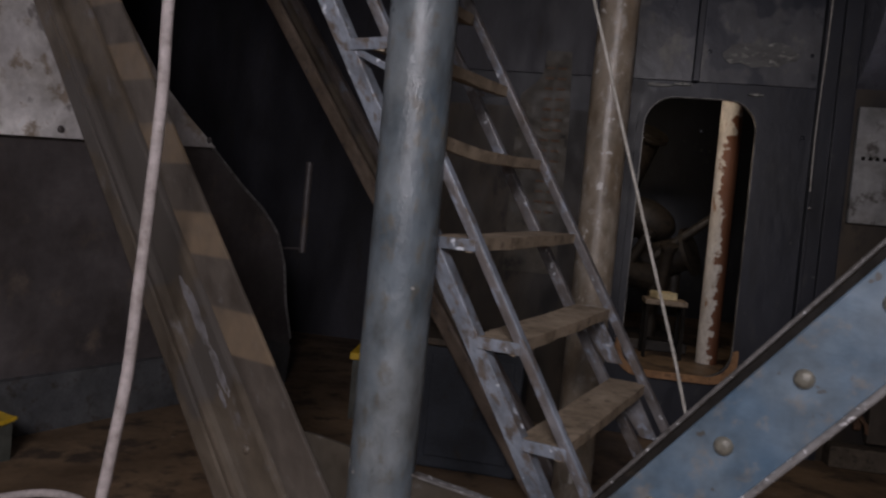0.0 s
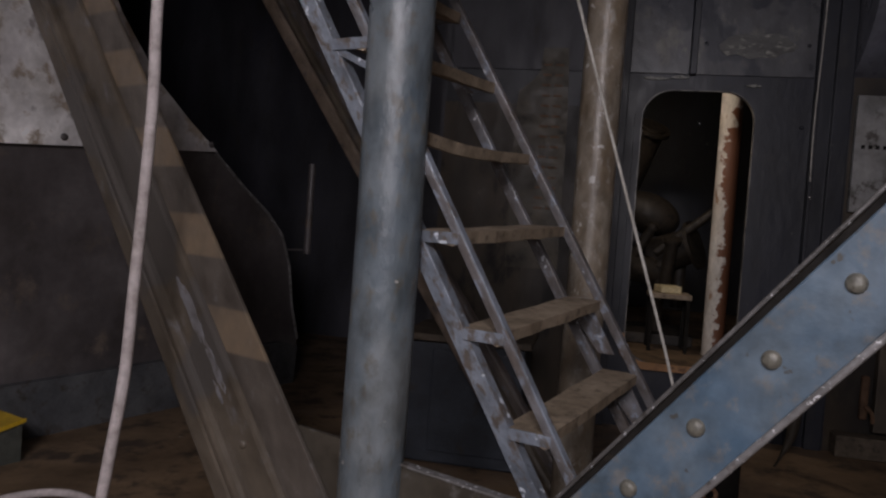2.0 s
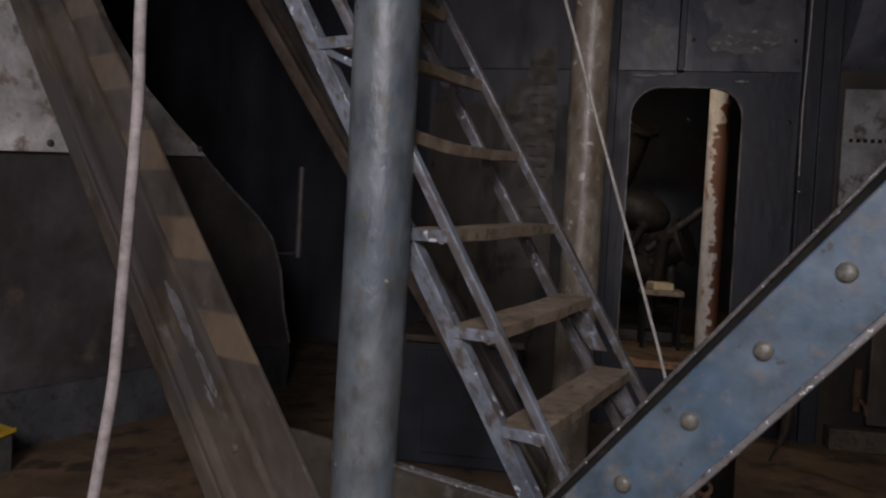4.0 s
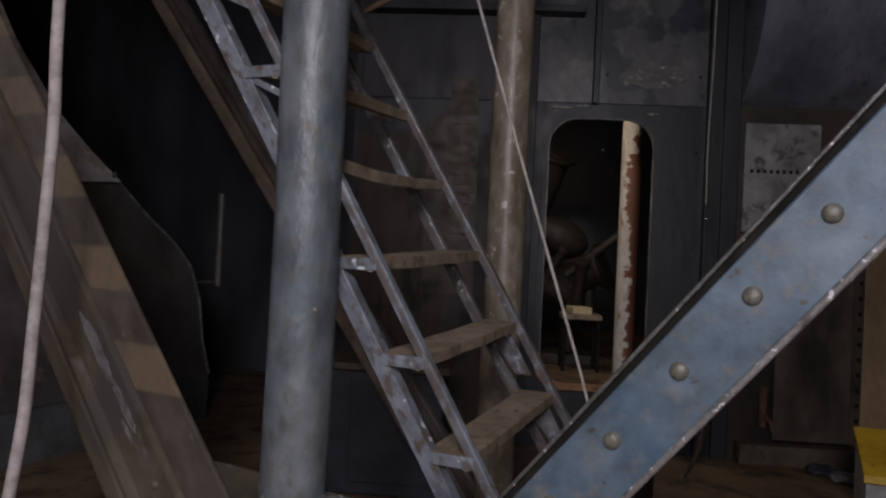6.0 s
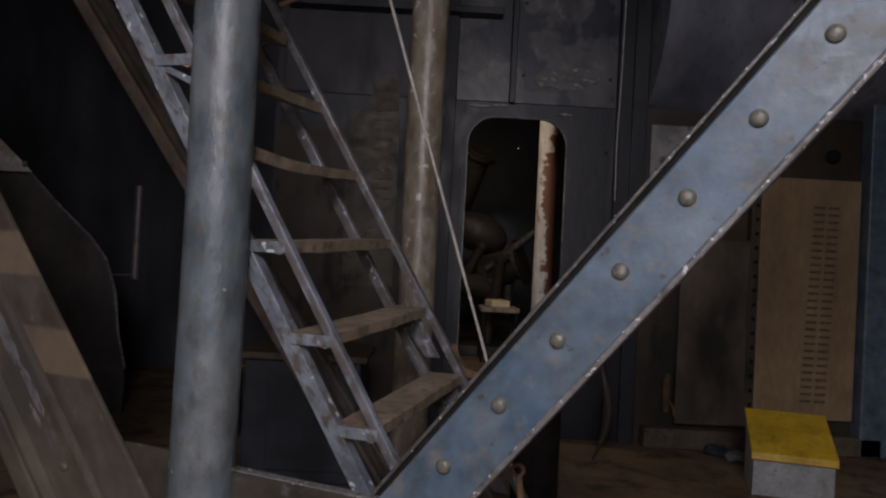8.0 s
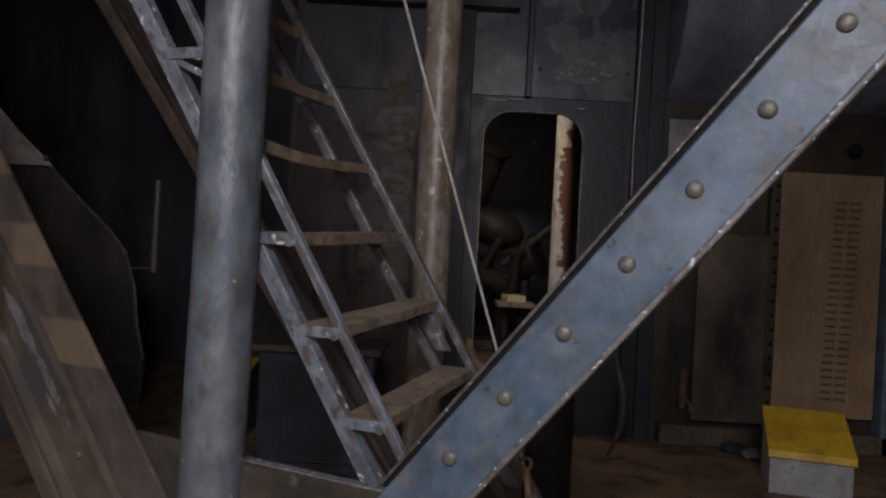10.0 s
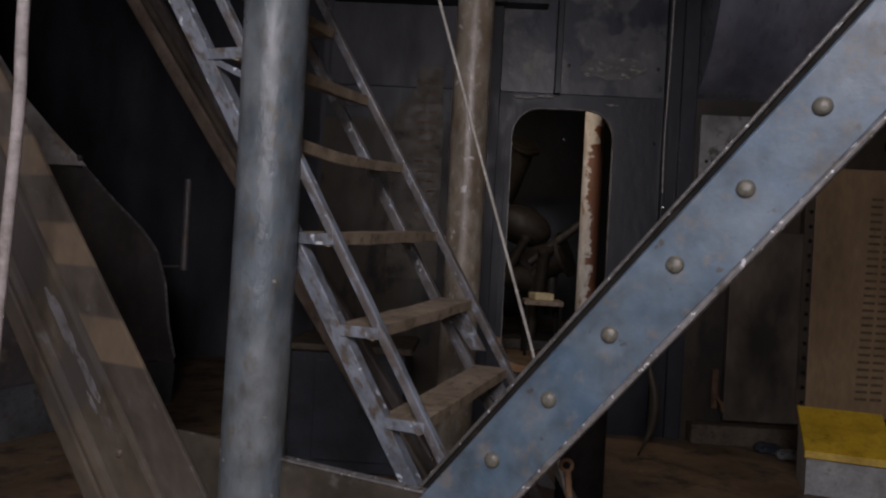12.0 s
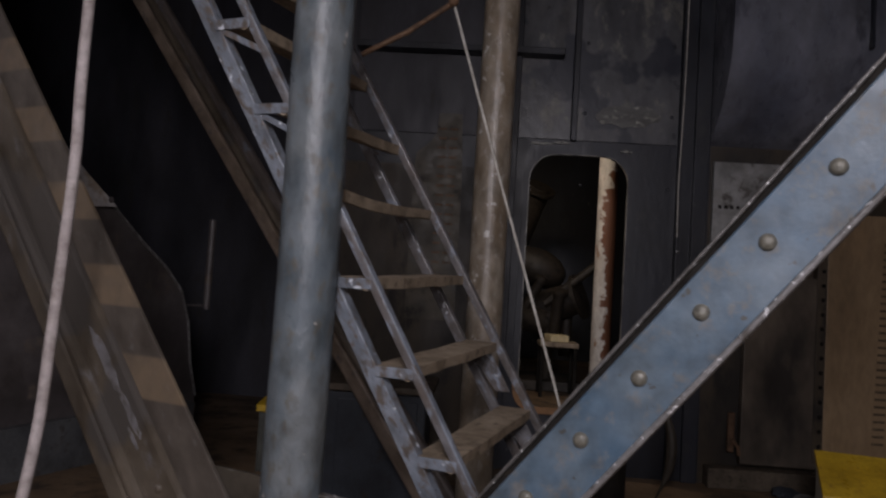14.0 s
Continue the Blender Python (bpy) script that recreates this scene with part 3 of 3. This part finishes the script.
# ---- the riveted V-frame ----
V = Matrix.Translation((-0.554, 1.8746, 0)) @ Matrix(((0.902, 0.4317, 0), (-0.4317, 0.902, 0), (0, 0, 1))).to_4x4()
VN = V.to_3x3() @ Vector((0, -1, 0))
ANG = 0.8897


def sloped(o, z, ang):
    """Frame whose x runs up a slope in the V plane, z across it, y into depth."""
    return V @ Matrix.Translation((o, 0, z)) @ Matrix.Rotation(-ang, 4, "Y")


def brace():
    th = thing("riveted_brace", "blue-grey painted riveted diagonal steel brace, worn along the edges", "brace")
    M = sloped(1.2369, 1.2064, ANG)
    bm = bmesh.new()
    box(bm, -1.0, 2.3, 0.0, 0.012, -0.079, 0.057, M, 0.004)
    part("face_plate", bm, BLUE, th)
    bm = bmesh.new()
    box(bm, -1.0, 2.3, -0.004, 0.03, -0.0895, -0.076, M, 0.0055)
    part("lower_lip", bm, DUST, th, "worn grey lower edge")
    bm = bmesh.new()
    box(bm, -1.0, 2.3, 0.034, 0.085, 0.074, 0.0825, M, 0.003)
    part("back_flange", bm, DARKEDGE, th, "dark grey back flange")
    # back plate coloured black to give the shade behind the face
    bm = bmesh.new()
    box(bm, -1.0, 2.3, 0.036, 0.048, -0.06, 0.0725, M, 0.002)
    part("back_plate", bm, HOLE, th, "back plate, black for the shaded gap")
    for k in range(-4, 12):
        bm = bmesh.new()
        dome(bm, M @ Vector((k * 0.17664, 0.0, 0.0)), VN, 0.0165, 0.0115)
        part("rivet", bm, RIVET, th, "", True)
    return th


brace()


SLANT = 2.2745


SCUFFS = ((0.46, 0.184, 0.11, 0.02, 1.3), (0.27, 0.178, 0.075, 0.013, 4.1), (0.21, 0.205, 0.035, 0.007, 7.7))


def strut(reach, foot, plate, web, flange, inner=0.129):
    th = thing("diagonal_strut", "brown-grey painted diagonal steel strut of rolled sections", "strut")
    ang = SLANT
    M = sloped(0.2267, 0.9844, ang)
    # x runs up to the left; -z is the upper right side
    w = 0.378
    if plate:
        bm = bmesh.new()
        box(bm, -foot, reach, 0.0, 0.014, 0.0, 0.145, M, 0.003)
        part("right_plate", bm, plate, th, "tan and grey-brown banded plate")
    bm = bmesh.new()
    box(bm, -foot, reach, -0.016, 0.03, inner, 0.258, M, 0.012)
    part("web", bm, web, th)
    bm = bmesh.new()
    box(bm, -foot, reach, -0.045, 0.05, 0.246, 0.2915, M, 0.018)
    part("ridge", bm, STRUT, th)
    bm = bmesh.new()
    box(bm, -foot, reach, -0.03, 0.03, 0.30, w, M, 0.014)
    part("outer_flange", bm, flange, th, "olive-brown outer flange")
    bm = bmesh.new()
    box(bm, -foot, reach, -0.004, 0.03, 0.268, 0.31, M, 0.002)
    part("back_web", bm, STRUT, th)
    if plate:
        for k, c in ((0.0, 0.2), (0.165, 0.19), (-0.165, 0.2)):
            bm = bmesh.new()
            dome(bm, M @ Vector((k - 0.12, -0.016, c)), VN, 0.013, 0.009)
            part("rivet", bm, STRUT, th, "", True)
    return th


front = strut(2.7, 0.7, BANDED, STRUT, STRUT)


def ragged(bm, along, across, length, width, y0, y1, m, seed, n=28):
    """A worn patch with an uneven outline, drawn out along the first axis."""
    pts = []
    for k in range(n):
        a = k * math.tau / n
        r = 1 + 0.35 * noise.noise((2.2 * math.cos(a) + seed, 2.2 * math.sin(a), seed)) + 0.25 * noise.noise((k * 1.9, seed, 0.3))
        pts.append((along + length * r * math.cos(a), across + width * r * math.sin(a)))
    prism(bm, pts, y0, y1, m)


for along, across, length, width, seed in SCUFFS:
    bm = bmesh.new()
    ragged(bm, along, across, length, width, -0.0172, -0.015, sloped(0.2267, 0.9844, SLANT), seed)
    part("scuff", bm, SCUFF, front, "pale grey rubbed patch")
second = strut(3.9, 0.7, None, DARKWEB, EDGEBROWN, 0.2)
second.matrix_basis = Matrix.Translation((0.58, 1.28, 0))
second["label"] = "brown diagonal steel strut standing behind the ladder"


def cross_plate():
    bm = bmesh.new()
    prism(bm, [(0.268, 0.425), (1.2, 0.425), (1.119, 0.965), (0.6, 0.967), (0.42, 0.981), (0.226, 0.981), (0.123, 0.875)], 0.015, 0.027, V)
    th = tagged(part("gusset_plate", bm, GUSSET), "brown-grey gusset plate joining strut and brace", "gusset plate")
    bm = bmesh.new()
    prism(bm, [(0.578, 0.9665), (1.119, 0.9655), (1.119, 0.9705), (0.578, 0.972)], 0.009, 0.032, V)
    part("top_edge", bm, DUST, th, "worn top edge")
    bm = bmesh.new()
    box(bm, 0.403, 0.4065, 0.011, 0.02, 0.78, 0.935, V)
    part("weld_line", bm, DUST, th, "pale weld line")
    return th


cross_plate()


def pole(x, y, r, mat, label):
    bm = bmesh.new()
    zs = [FLOOR_Z + (CEIL_Z - FLOOR_Z) * k / 24 for k in range(25)]
    tube(bm, [(x + 0.0015 * math.sin(z * 5.3), y, z) for z in zs], [r * (1 + 0.006 * math.sin(z * 7 + x)) for z in zs], 40)
    th = tagged(part("pole", bm, mat, None, "", True), label, "pole")
    bm = bmesh.new()
    tube(bm, [(x, y, FLOOR_Z + 0.001), (x, y, FLOOR_Z + 0.03)], r * 1.8, 32)
    part("foot_flange", bm, mat, th, "", True)
    return th


pole(-0.0985, 1.65, 0.0755, GALV, "grey painted round steel pole with scuffs")
pole(0.3625, 2.9, 0.0755, BROWNTUBE, "brown-grey round steel pole behind the ladder")

# ---- ladder ----
B0, UP, ACROSS, RUN = Vector((0.065, 1.66, 1.5)), Vector((-0.553, 0.0, 1.0)), Vector((0.312, 0.95, 0)), Vector((0.95, -0.312, 0))
FAR_UP = Vector((-0.577, 0.0, 1.0))
DEEP, WIDE = 0.112, 0.72


def rail_at(o, z):
    """A point of a rail: the far pair leans a little more than the near pair."""
    lean = UP if o.dot(ACROSS) < WIDE / 2 else FAR_UP
    return B0 + o + lean * (z - 1.5)


ladder = thing("ship_ladder", "steep worn steel ladder with dusty flat treads", "ladder")
for nm, o, face, edge_mat, w, d in (("outer_rail", -RUN * (DEEP + 0.01), LADDER, LADDER, 0.04, 0.034), ("front_rail", RUN * 0.002, LADDERB, LADDER, 0.02, 0.022), ("front_rail", ACROSS * WIDE + RUN * 0.014, LADDERB, LADDERB, 0.022, 0.024), ("outer_rail", ACROSS * WIDE - RUN * (DEEP + 0.004), LADDERB, LADDERB, 0.03, 0.02)):
    # an angle bar: one leg looks along the ladder's side, the other forward
    bm = bmesh.new()
    bar(bm, rail_at(o - RUN * 0.003, FLOOR_Z + 0.01), rail_at(o - RUN * 0.003, 3.3), w, 0.006, RUN, 0.0025)
    rail = part(nm, bm, face, ladder, "angle-bar rail worn to bare steel")
    bm = bmesh.new()
    off = o + RUN * (w / 2 + 0.001) + ACROSS * (d / 2 - 0.003)
    bar(bm, rail_at(off, FLOOR_Z + 0.01), rail_at(off, 3.3), 0.006, d, RUN, 0.0025)
    part("front_leg", bm, edge_mat, rail)
for k in range(-4, 7):
    z = 1.509 + 0.2195 * k
    lift = 0.035
    a, b = rail_at(-RUN * DEEP, z), rail_at(RUN * 0.0, z)
    a.z = b.z = z
    c, d_ = rail_at(ACROSS * WIDE, z), rail_at(ACROSS * WIDE - RUN * DEEP, z)
    c.z = d_.z = z + lift
    sag = -0.006 if k == 1 else 0.0
    bm = bmesh.new()
    n = 18
    grid = []
    for i in range(n + 1):
        u = i / n
        dz = sag * math.sin(math.pi * u) + (0.02 * (1 - u) ** 4 if k == 1 else 0)
        wob = 0.003 * noise.noise((u * 4, k * 3.1, 0))
        f, g = b.lerp(c, u), a.lerp(d_, u)
        grid.append([bm.verts.new(Vector(p) + Vector((0, 0, dz + wob + e))) for p, e in ((g, 0), (f, 0), (f - RUN * 0.003, -0.030 + 0.004 * noise.noise((u * 9 + k, 1.7 * k, 2))), (f - RUN * 0.010, -0.032), (g + RUN * 0.006, -0.006))])
    for p, q in zip(grid, grid[1:]):
        for i in range(5):
            bm.faces.new((p[i], p[(i + 1) % 5], q[(i + 1) % 5], q[i]))
    bm.faces.new(grid[0])
    bm.faces.new(grid[-1][::-1])
    part("tread", bm, TREAD, ladder)
    bm = bmesh.new()
    bar(bm, a + RUN * 0.012 - Vector((0, 0, 0.014)), b + RUN * 0.006 - Vector((0, 0, 0.014)), 0.028, 0.007, (0, 0, 1), 0.002)
    part("bracket", bm, LADDER, ladder, "bare steel bracket")
    if k >= 1:
        bm = bmesh.new()
        bar(bm, rail_at(-RUN * (DEEP - 0.015), z - 0.03), rail_at(RUN * -0.004, z - 0.085), 0.016, 0.005, (0, 0, 1), 0.0015)
        part("stay", bm, LADDER, ladder)
    bm = bmesh.new()
    if k <= -1:
        foot = rail_at(ACROSS * (WIDE - 0.012) - RUN * 0.02, z - 0.13)
        tri = [d_ - ACROSS * 0.012 - Vector((0, 0, 0.02)), c - ACROSS * 0.012 - RUN * 0.02 - Vector((0, 0, 0.03)), foot, foot - RUN * 0.05]
        fr = [bm.verts.new(p) for p in tri]
        bk = [bm.verts.new(p - ACROSS * 0.006) for p in tri]
        bm.faces.new(fr)
        bm.faces.new(bk[::-1])
        for q in range(4):
            bm.faces.new((fr[q], fr[(q + 1) % 4], bk[(q + 1) % 4], bk[q]))
        part("end_plate", bm, LADDERB, ladder)
        bm = bmesh.new()
    bar(bm, d_ - RUN * 0.01 - Vector((0, 0, 0.014)), c + RUN * 0.006 - Vector((0, 0, 0.014)), 0.028, 0.007, (0, 0, 1), 0.002)
    part("bracket", bm, LADDER, ladder)

# ---- rope, cord, boxes ----
bm = bmesh.new()
ctrl = [(-0.80, 1.80, 2.9), (-0.80, 1.78, 2.4), (-0.793, 1.76, 2.02), (-0.79, 1.76, 1.80), (-0.796, 1.75, 1.51), (-0.795, 1.73, 1.29), (-0.80, 1.72, 1.08), (-0.816, 1.70, 0.87), (-0.838, 1.70, 0.716), (-0.90, 1.76, 0.52), (-1.02, 1.93, 0.447), (-1.18, 2.2, 0.437), (-1.31, 2.33, 0.437), (-1.42, 2.368, 0.437), (-1.51, 2.355, 0.437), (-1.575, 2.3, 0.437), (-1.62, 2.22, 0.437), (-1.68, 2.0, 0.437), (-1.75, 1.7, 0.437)]


line = smooth_path(ctrl)
cut = next(i for i, p in enumerate(line) if p.z < 0.56)
tube(bm, line[:cut + 1], 0.0152, 14)
hose = tagged(part("hanging_hose", bm, ROPE, None, "", True), "pale hose hanging from above and lying on the floor", "hose")
bm = bmesh.new()
tube(bm, line[cut:], 0.0152, 14)
part("floor_length", bm, ROPE, hose, "length lying on the floor", True)

cord = thing("cord", "thin pale cord tied to a rod and running down", "cord")
bm = bmesh.new()
tube(bm, [(0.195, 2.21, 2.45), (0.38, 2.212, 1.875), (0.597, 2.21, 1.209), (0.82, 2.2, FLOOR_Z + 0.03)], 0.0045, 8)
part("line", bm, CORD, cord, "", True)
bm = bmesh.new()
tube(bm, [(-0.103, 2.21, 2.26), (0.05, 2.21, 2.345), (0.195, 2.21, 2.45)], 0.009, 10)
part("rod", bm, RUST, cord, "rusty rod", True)
bm = bmesh.new()
dome(bm, (0.195, 2.20, 2.45), (0, -1, 0), 0.018, 0.018, 10)
part("knot", bm, RUST, cord, "", True)


def yellow_box(x, y, front, back, w, d, rz, label, paint):
    """A grey box with a sloping yellow lid: heights of its front and back edge."""
    M = Matrix.Translation((x, y, 0)) @ Matrix.Rotation(radians(rz), 4, "Z")
    th = thing("lidded_box", label, "box", "yellow-topped boxes")
    side = [(-d / 2 + 0.012, FLOOR_Z), (d / 2 - 0.012, FLOOR_Z), (d / 2 - 0.012, back - 0.012), (-d / 2 + 0.012, front - 0.012)]
    bm = bmesh.new()
    prism(bm, side, -w / 2 + 0.012, w / 2 - 0.012, M @ Matrix.Rotation(radians(90), 4, "Z"))
    bmesh.ops.bevel(bm, geom=bm.edges[:], offset=0.006, segments=2, affect="EDGES")
    part("body", bm, paint, th)
    bm = bmesh.new()
    prism(bm, [(-d / 2 - 0.012, front - 0.035), (-d / 2, front - 0.036), (-d / 2 + 0.004, front - 0.012), (d / 2, back - 0.011), (d / 2, back), (-d / 2 - 0.006, front)], -w / 2, w / 2, M @ Matrix.Rotation(radians(90), 4, "Z"))
    bmesh.ops.bevel(bm, geom=bm.edges[:], offset=0.003, segments=1, affect="EDGES")
    part("lid", bm, YELLOW, th, "yellow painted lid")


yellow_box(2.258, 3.55, 0.632, 0.785, 0.385, 0.33, -17, "grey box with a yellow lid by the brown casing", BOXGREY)
yellow_box(-2.09, 2.52, 0.527, 0.6, 0.36, 0.36, -20, "dark green-grey box with a yellow lid beside the casing", BOXDARK)
yellow_box(-0.735, 4.0, 0.79, 0.825, 0.24, 0.26, 0, "dark green-grey box with a yellow lid in the dark recess", BOXDARK)

# dark blue cabinet behind the ladder's foot
cab = thing("low_cabinet", "dark blue-grey steel cabinet with a dusty brown top", "cabinet")
bm = bmesh.new()
box(bm, -0.42, 0.12, 3.3, 3.75, FLOOR_Z, 0.985, None, 0.01)
part("body", bm, NAVY, cab)
bm = bmesh.new()
box(bm, -0.45, 0.15, 3.27, 3.78, 0.986, 1.02, None, 0.008)
part("top", bm, TOPDUST, cab, "dusty brown top")
bm = bmesh.new()
box(bm, -0.30, 0.08, 3.285, 3.298, FLOOR_Z + 0.06, 0.95, None, 0.004)
door = part("door", bm, NAVY, cab)
bm = bmesh.new()
box(bm, 0.03, 0.05, 3.262, 3.284, 0.70, 0.80, None, 0.003)
part("handle", bm, GALV, door, "grey handle")

# black drum-shaped stand, a hanging lever and a ring below the brace
bm = bmesh.new()
tube(bm, [(0.90, 3.0, FLOOR_Z), (0.90, 3.0, 0.46), (0.90, 3.0, 0.9), (0.90, 3.0, 0.93)], [0.12, 0.1, 0.1, 0.08], 24)
tagged(part("black_post", bm, HOLE, None, "", True), "short black round post on the floor", "post")
lever = thing("curved_lever", "worn brown curved lever leaning on the wall foot", "lever")
bm = bmesh.new()
pth = smooth_path([(1.37, 3.9, 1.02), (1.40, 3.9, 0.88), (1.43, 3.9, 0.74), (1.42, 3.9, 0.60), (1.385, 3.9, 0.50), (1.36, 3.92, FLOOR_Z + 0.01)], 5)
tube(bm, pth, [0.006 + 0.024 * math.sin(math.pi * min(1, k / (len(pth) - 1) * 1.1)) ** 2 for k in range(len(pth))], 10)
part("blade", bm, GUSSET, lever, "", True)
bm = bmesh.new()
tube(bm, [(0.64 + 0.013 * math.cos(k * math.tau / 20), 1.6, 1.008 + 0.013 * math.sin(k * math.tau / 20)) for k in range(21)], 0.0045, 8)
tube(bm, [(0.643, 1.6, 0.997), (0.66, 1.6, 0.85), (0.70, 1.6, 0.70)], 0.008, 8)
tagged(part("hanging_ring", bm, RUST, None, "", True), "rusty ring with a chain end hanging under the brace", "ring")

# ---- far room ----
bm = bmesh.new()
zs = [FLOOR_Z + 0.05 * k for k in range(80)]
tube(bm, [(1.243, 5.25, z) for z in zs], 0.07, 32)
tagged(part("rusty_pipe", bm, RUSTWHITE, None, "", True), "upright pipe with flaking white paint over brown rust, whiter on its lit side", "pipe")
bm = bmesh.new()
box(bm, -0.4, 4.0, 4.6, 8.4, FLOOR_Z + 0.002, 0.76, None, 0.01)
setting("floor_raised", bm, FLOOR, "raised rusty plate floor of the far room", "floor")
# rusty sill, its orange kept bright for light from the far room
bm = bmesh.new()
holed(bm, rounded(DOOR[0] - 0.03, DOOR[1] + 0.03, DOOR[2] - 0.03, 1.1, 0.15), rounded(DOOR[0] + 0.004, DOOR[1] - 0.004, DOOR[2] + 0.012, 1.098, 0.13), WALL_Y - 0.034, WALL_Y - 0.026)
bmesh.ops.delete(bm, geom=[v for v in bm.verts if v.co.z > 0.99], context="VERTS")
part("sill_edge", bm, SILLRUST, bulkhead, "rust-brown worn sill edge, bright for light from behind")
pump = thing("pump", "pump coloured dim for the dark room, with a round casing and flanged pipes", "pump")
bm = bmesh.new()
bmesh.ops.create_uvsphere(bm, u_segments=24, v_segments=14, radius=0.2, matrix=pose(0.80, 5.9, 1.72, 30, 20, 0) @ Matrix.Diagonal((1.25, 0.8, 0.8, 1)))
part("casing", bm, DIMBROWN, pump, "", True)
for c, r, l, rx, rz in (((1.0, 5.75, 1.45), 0.14, 0.34, 70, 65), ((0.78, 5.7, 1.30), 0.11, 0.36, 80, -70), ((0.95, 5.6, 1.36), 0.05, 0.4, 20, 10), ((0.72, 5.62, 1.42), 0.04, 0.5, 30, 60), ((1.08, 5.6, 1.62), 0.035, 0.6, 50, 80), ((1.06, 5.85, 1.24), 0.05, 0.45, 0, 0), ((0.90, 5.7, 1.1), 0.045, 0.55, 8, 0), ((0.70, 6.0, 2.15), 0.11, 0.6, 35, 30)):
    bm = bmesh.new()
    bmesh.ops.create_cone(bm, cap_ends=True, segments=24, radius1=r, radius2=r * 0.92, depth=l, matrix=pose(*c, rx, 0, rz))
    bmesh.ops.create_cone(bm, cap_ends=True, segments=24, radius1=r * 1.3, radius2=r * 1.3, depth=0.03, matrix=pose(*c, rx, 0, rz) @ pose(0, 0, l * 0.45))
    part("flanged_pipe", bm, DIMBROWN, pump, "", True)
bm = bmesh.new()
box(bm, 0.55, 1.15, 5.5, 6.2, 0.76, 0.84, None, 0.01)
part("bedplate", bm, DIMBROWN, pump)
bm = bmesh.new()
box(bm, -0.07, 0.07, -0.09, 0.09, 0, 0.05, pose(0.93, 5.32, 1.16, 0, 0, 12), 0.008)
tagged(part("small_box", bm, CREAM), "small cream box lying on a stool", "box")
stool = thing("stool", "small dark brown stool in the far room", "stool")
bm = bmesh.new()
box(bm, 0.80, 1.08, 5.18, 5.46, 1.125, 1.16, None, 0.006)
part("seat", bm, TREAD, stool)
for x, y in ((0.82, 5.2), (1.06, 5.2), (0.82, 5.44), (1.06, 5.44)):
    bm = bmesh.new()
    box(bm, x - 0.012, x + 0.012, y - 0.012, y + 0.012, 0.76, 1.125, None, 0.002)
    part("leg", bm, HOLE, stool)

# pale conduit down the bulkhead seam, a bright bolt, chalky marks above the doorway
bm = bmesh.new()
tube(bm, smooth_path([(1.528, 4.335, 4.3), (1.531, 4.335, 3.3), (1.527, 4.335, 2.7), (1.516, 4.335, 2.25), (1.52, 4.335, 1.9)], 6), 0.004, 8)
tagged(part("thin_conduit", bm, CORD, None, "", True), "thin pale wire running down the bulkhead seam", "wire")
# metal bolt head added to give a small glint
bm = bmesh.new()
dome(bm, (1.526, 4.335, 1.812), (0, -1, 0), 0.011, 0.009, 10)
tagged(part("bolt", bm, BRIGHT, None, "", True), "bright bare bolt head on the bulkhead", "bolt")
for x, z, w, h in ((0.67, 2.447, 0.14, 0.016), (0.80, 2.458, 0.1, 0.012), (1.2, 2.645, 0.4, 0.12), (1.2, 2.42, 0.08, 0.012), (1.685, 2.47, 0.02, 0.07)):
    bm = bmesh.new()
    pts = [(x + w * (0.5 + 0.13 * noise.noise((k * 1.7, x * 9, z))) * math.cos(k * math.tau / 18), z + h * (0.6 + 0.5 * noise.noise((k * 1.3, x * 5, z * 3))) * math.sin(k * math.tau / 18)) for k in range(18)]
    prism(bm, pts, WALL_Y - 0.015, WALL_Y - 0.001)
    part("chipped_patch", bm, CHIP if z > 2.6 else PALECHIP, bulkhead, "pale chipped paint patch")

# small things at the brown casing
bm = bmesh.new()
dome(bm, (2.885, WALL_Y - 0.002, 2.25), (0, -1, 0), 0.045, 0.05, 16)
part("knob", bm, HOLE, right, "black knob", True)
for x, y, r, seed, mat, nm, label in ((2.234, 4.08, 0.05, 2.0, GREYPLATE, "rag", "crumpled pale rag on the floor by the casing"), (2.17, 4.2, 0.06, 5.0, NAVY, "rag", "crumpled dark rag on the floor by the casing")):
    bm = bmesh.new()
    bmesh.ops.create_icosphere(bm, subdivisions=3, radius=1.0)
    for v in bm.verts:
        f = 1 + 0.45 * noise.noise(v.co * 2.1 + Vector((seed, 0, 0))) + 0.15 * noise.noise(v.co * 6 + Vector((0, seed, 0)))
        v.co = Vector((x + v.co.x * r * 1.3 * f, y + v.co.y * r * f, max(FLOOR_Z, FLOOR_Z + 0.02 + v.co.z * r * 0.6 * f)))
    tagged(part(nm, bm, mat, None, "", True), label, "rag")
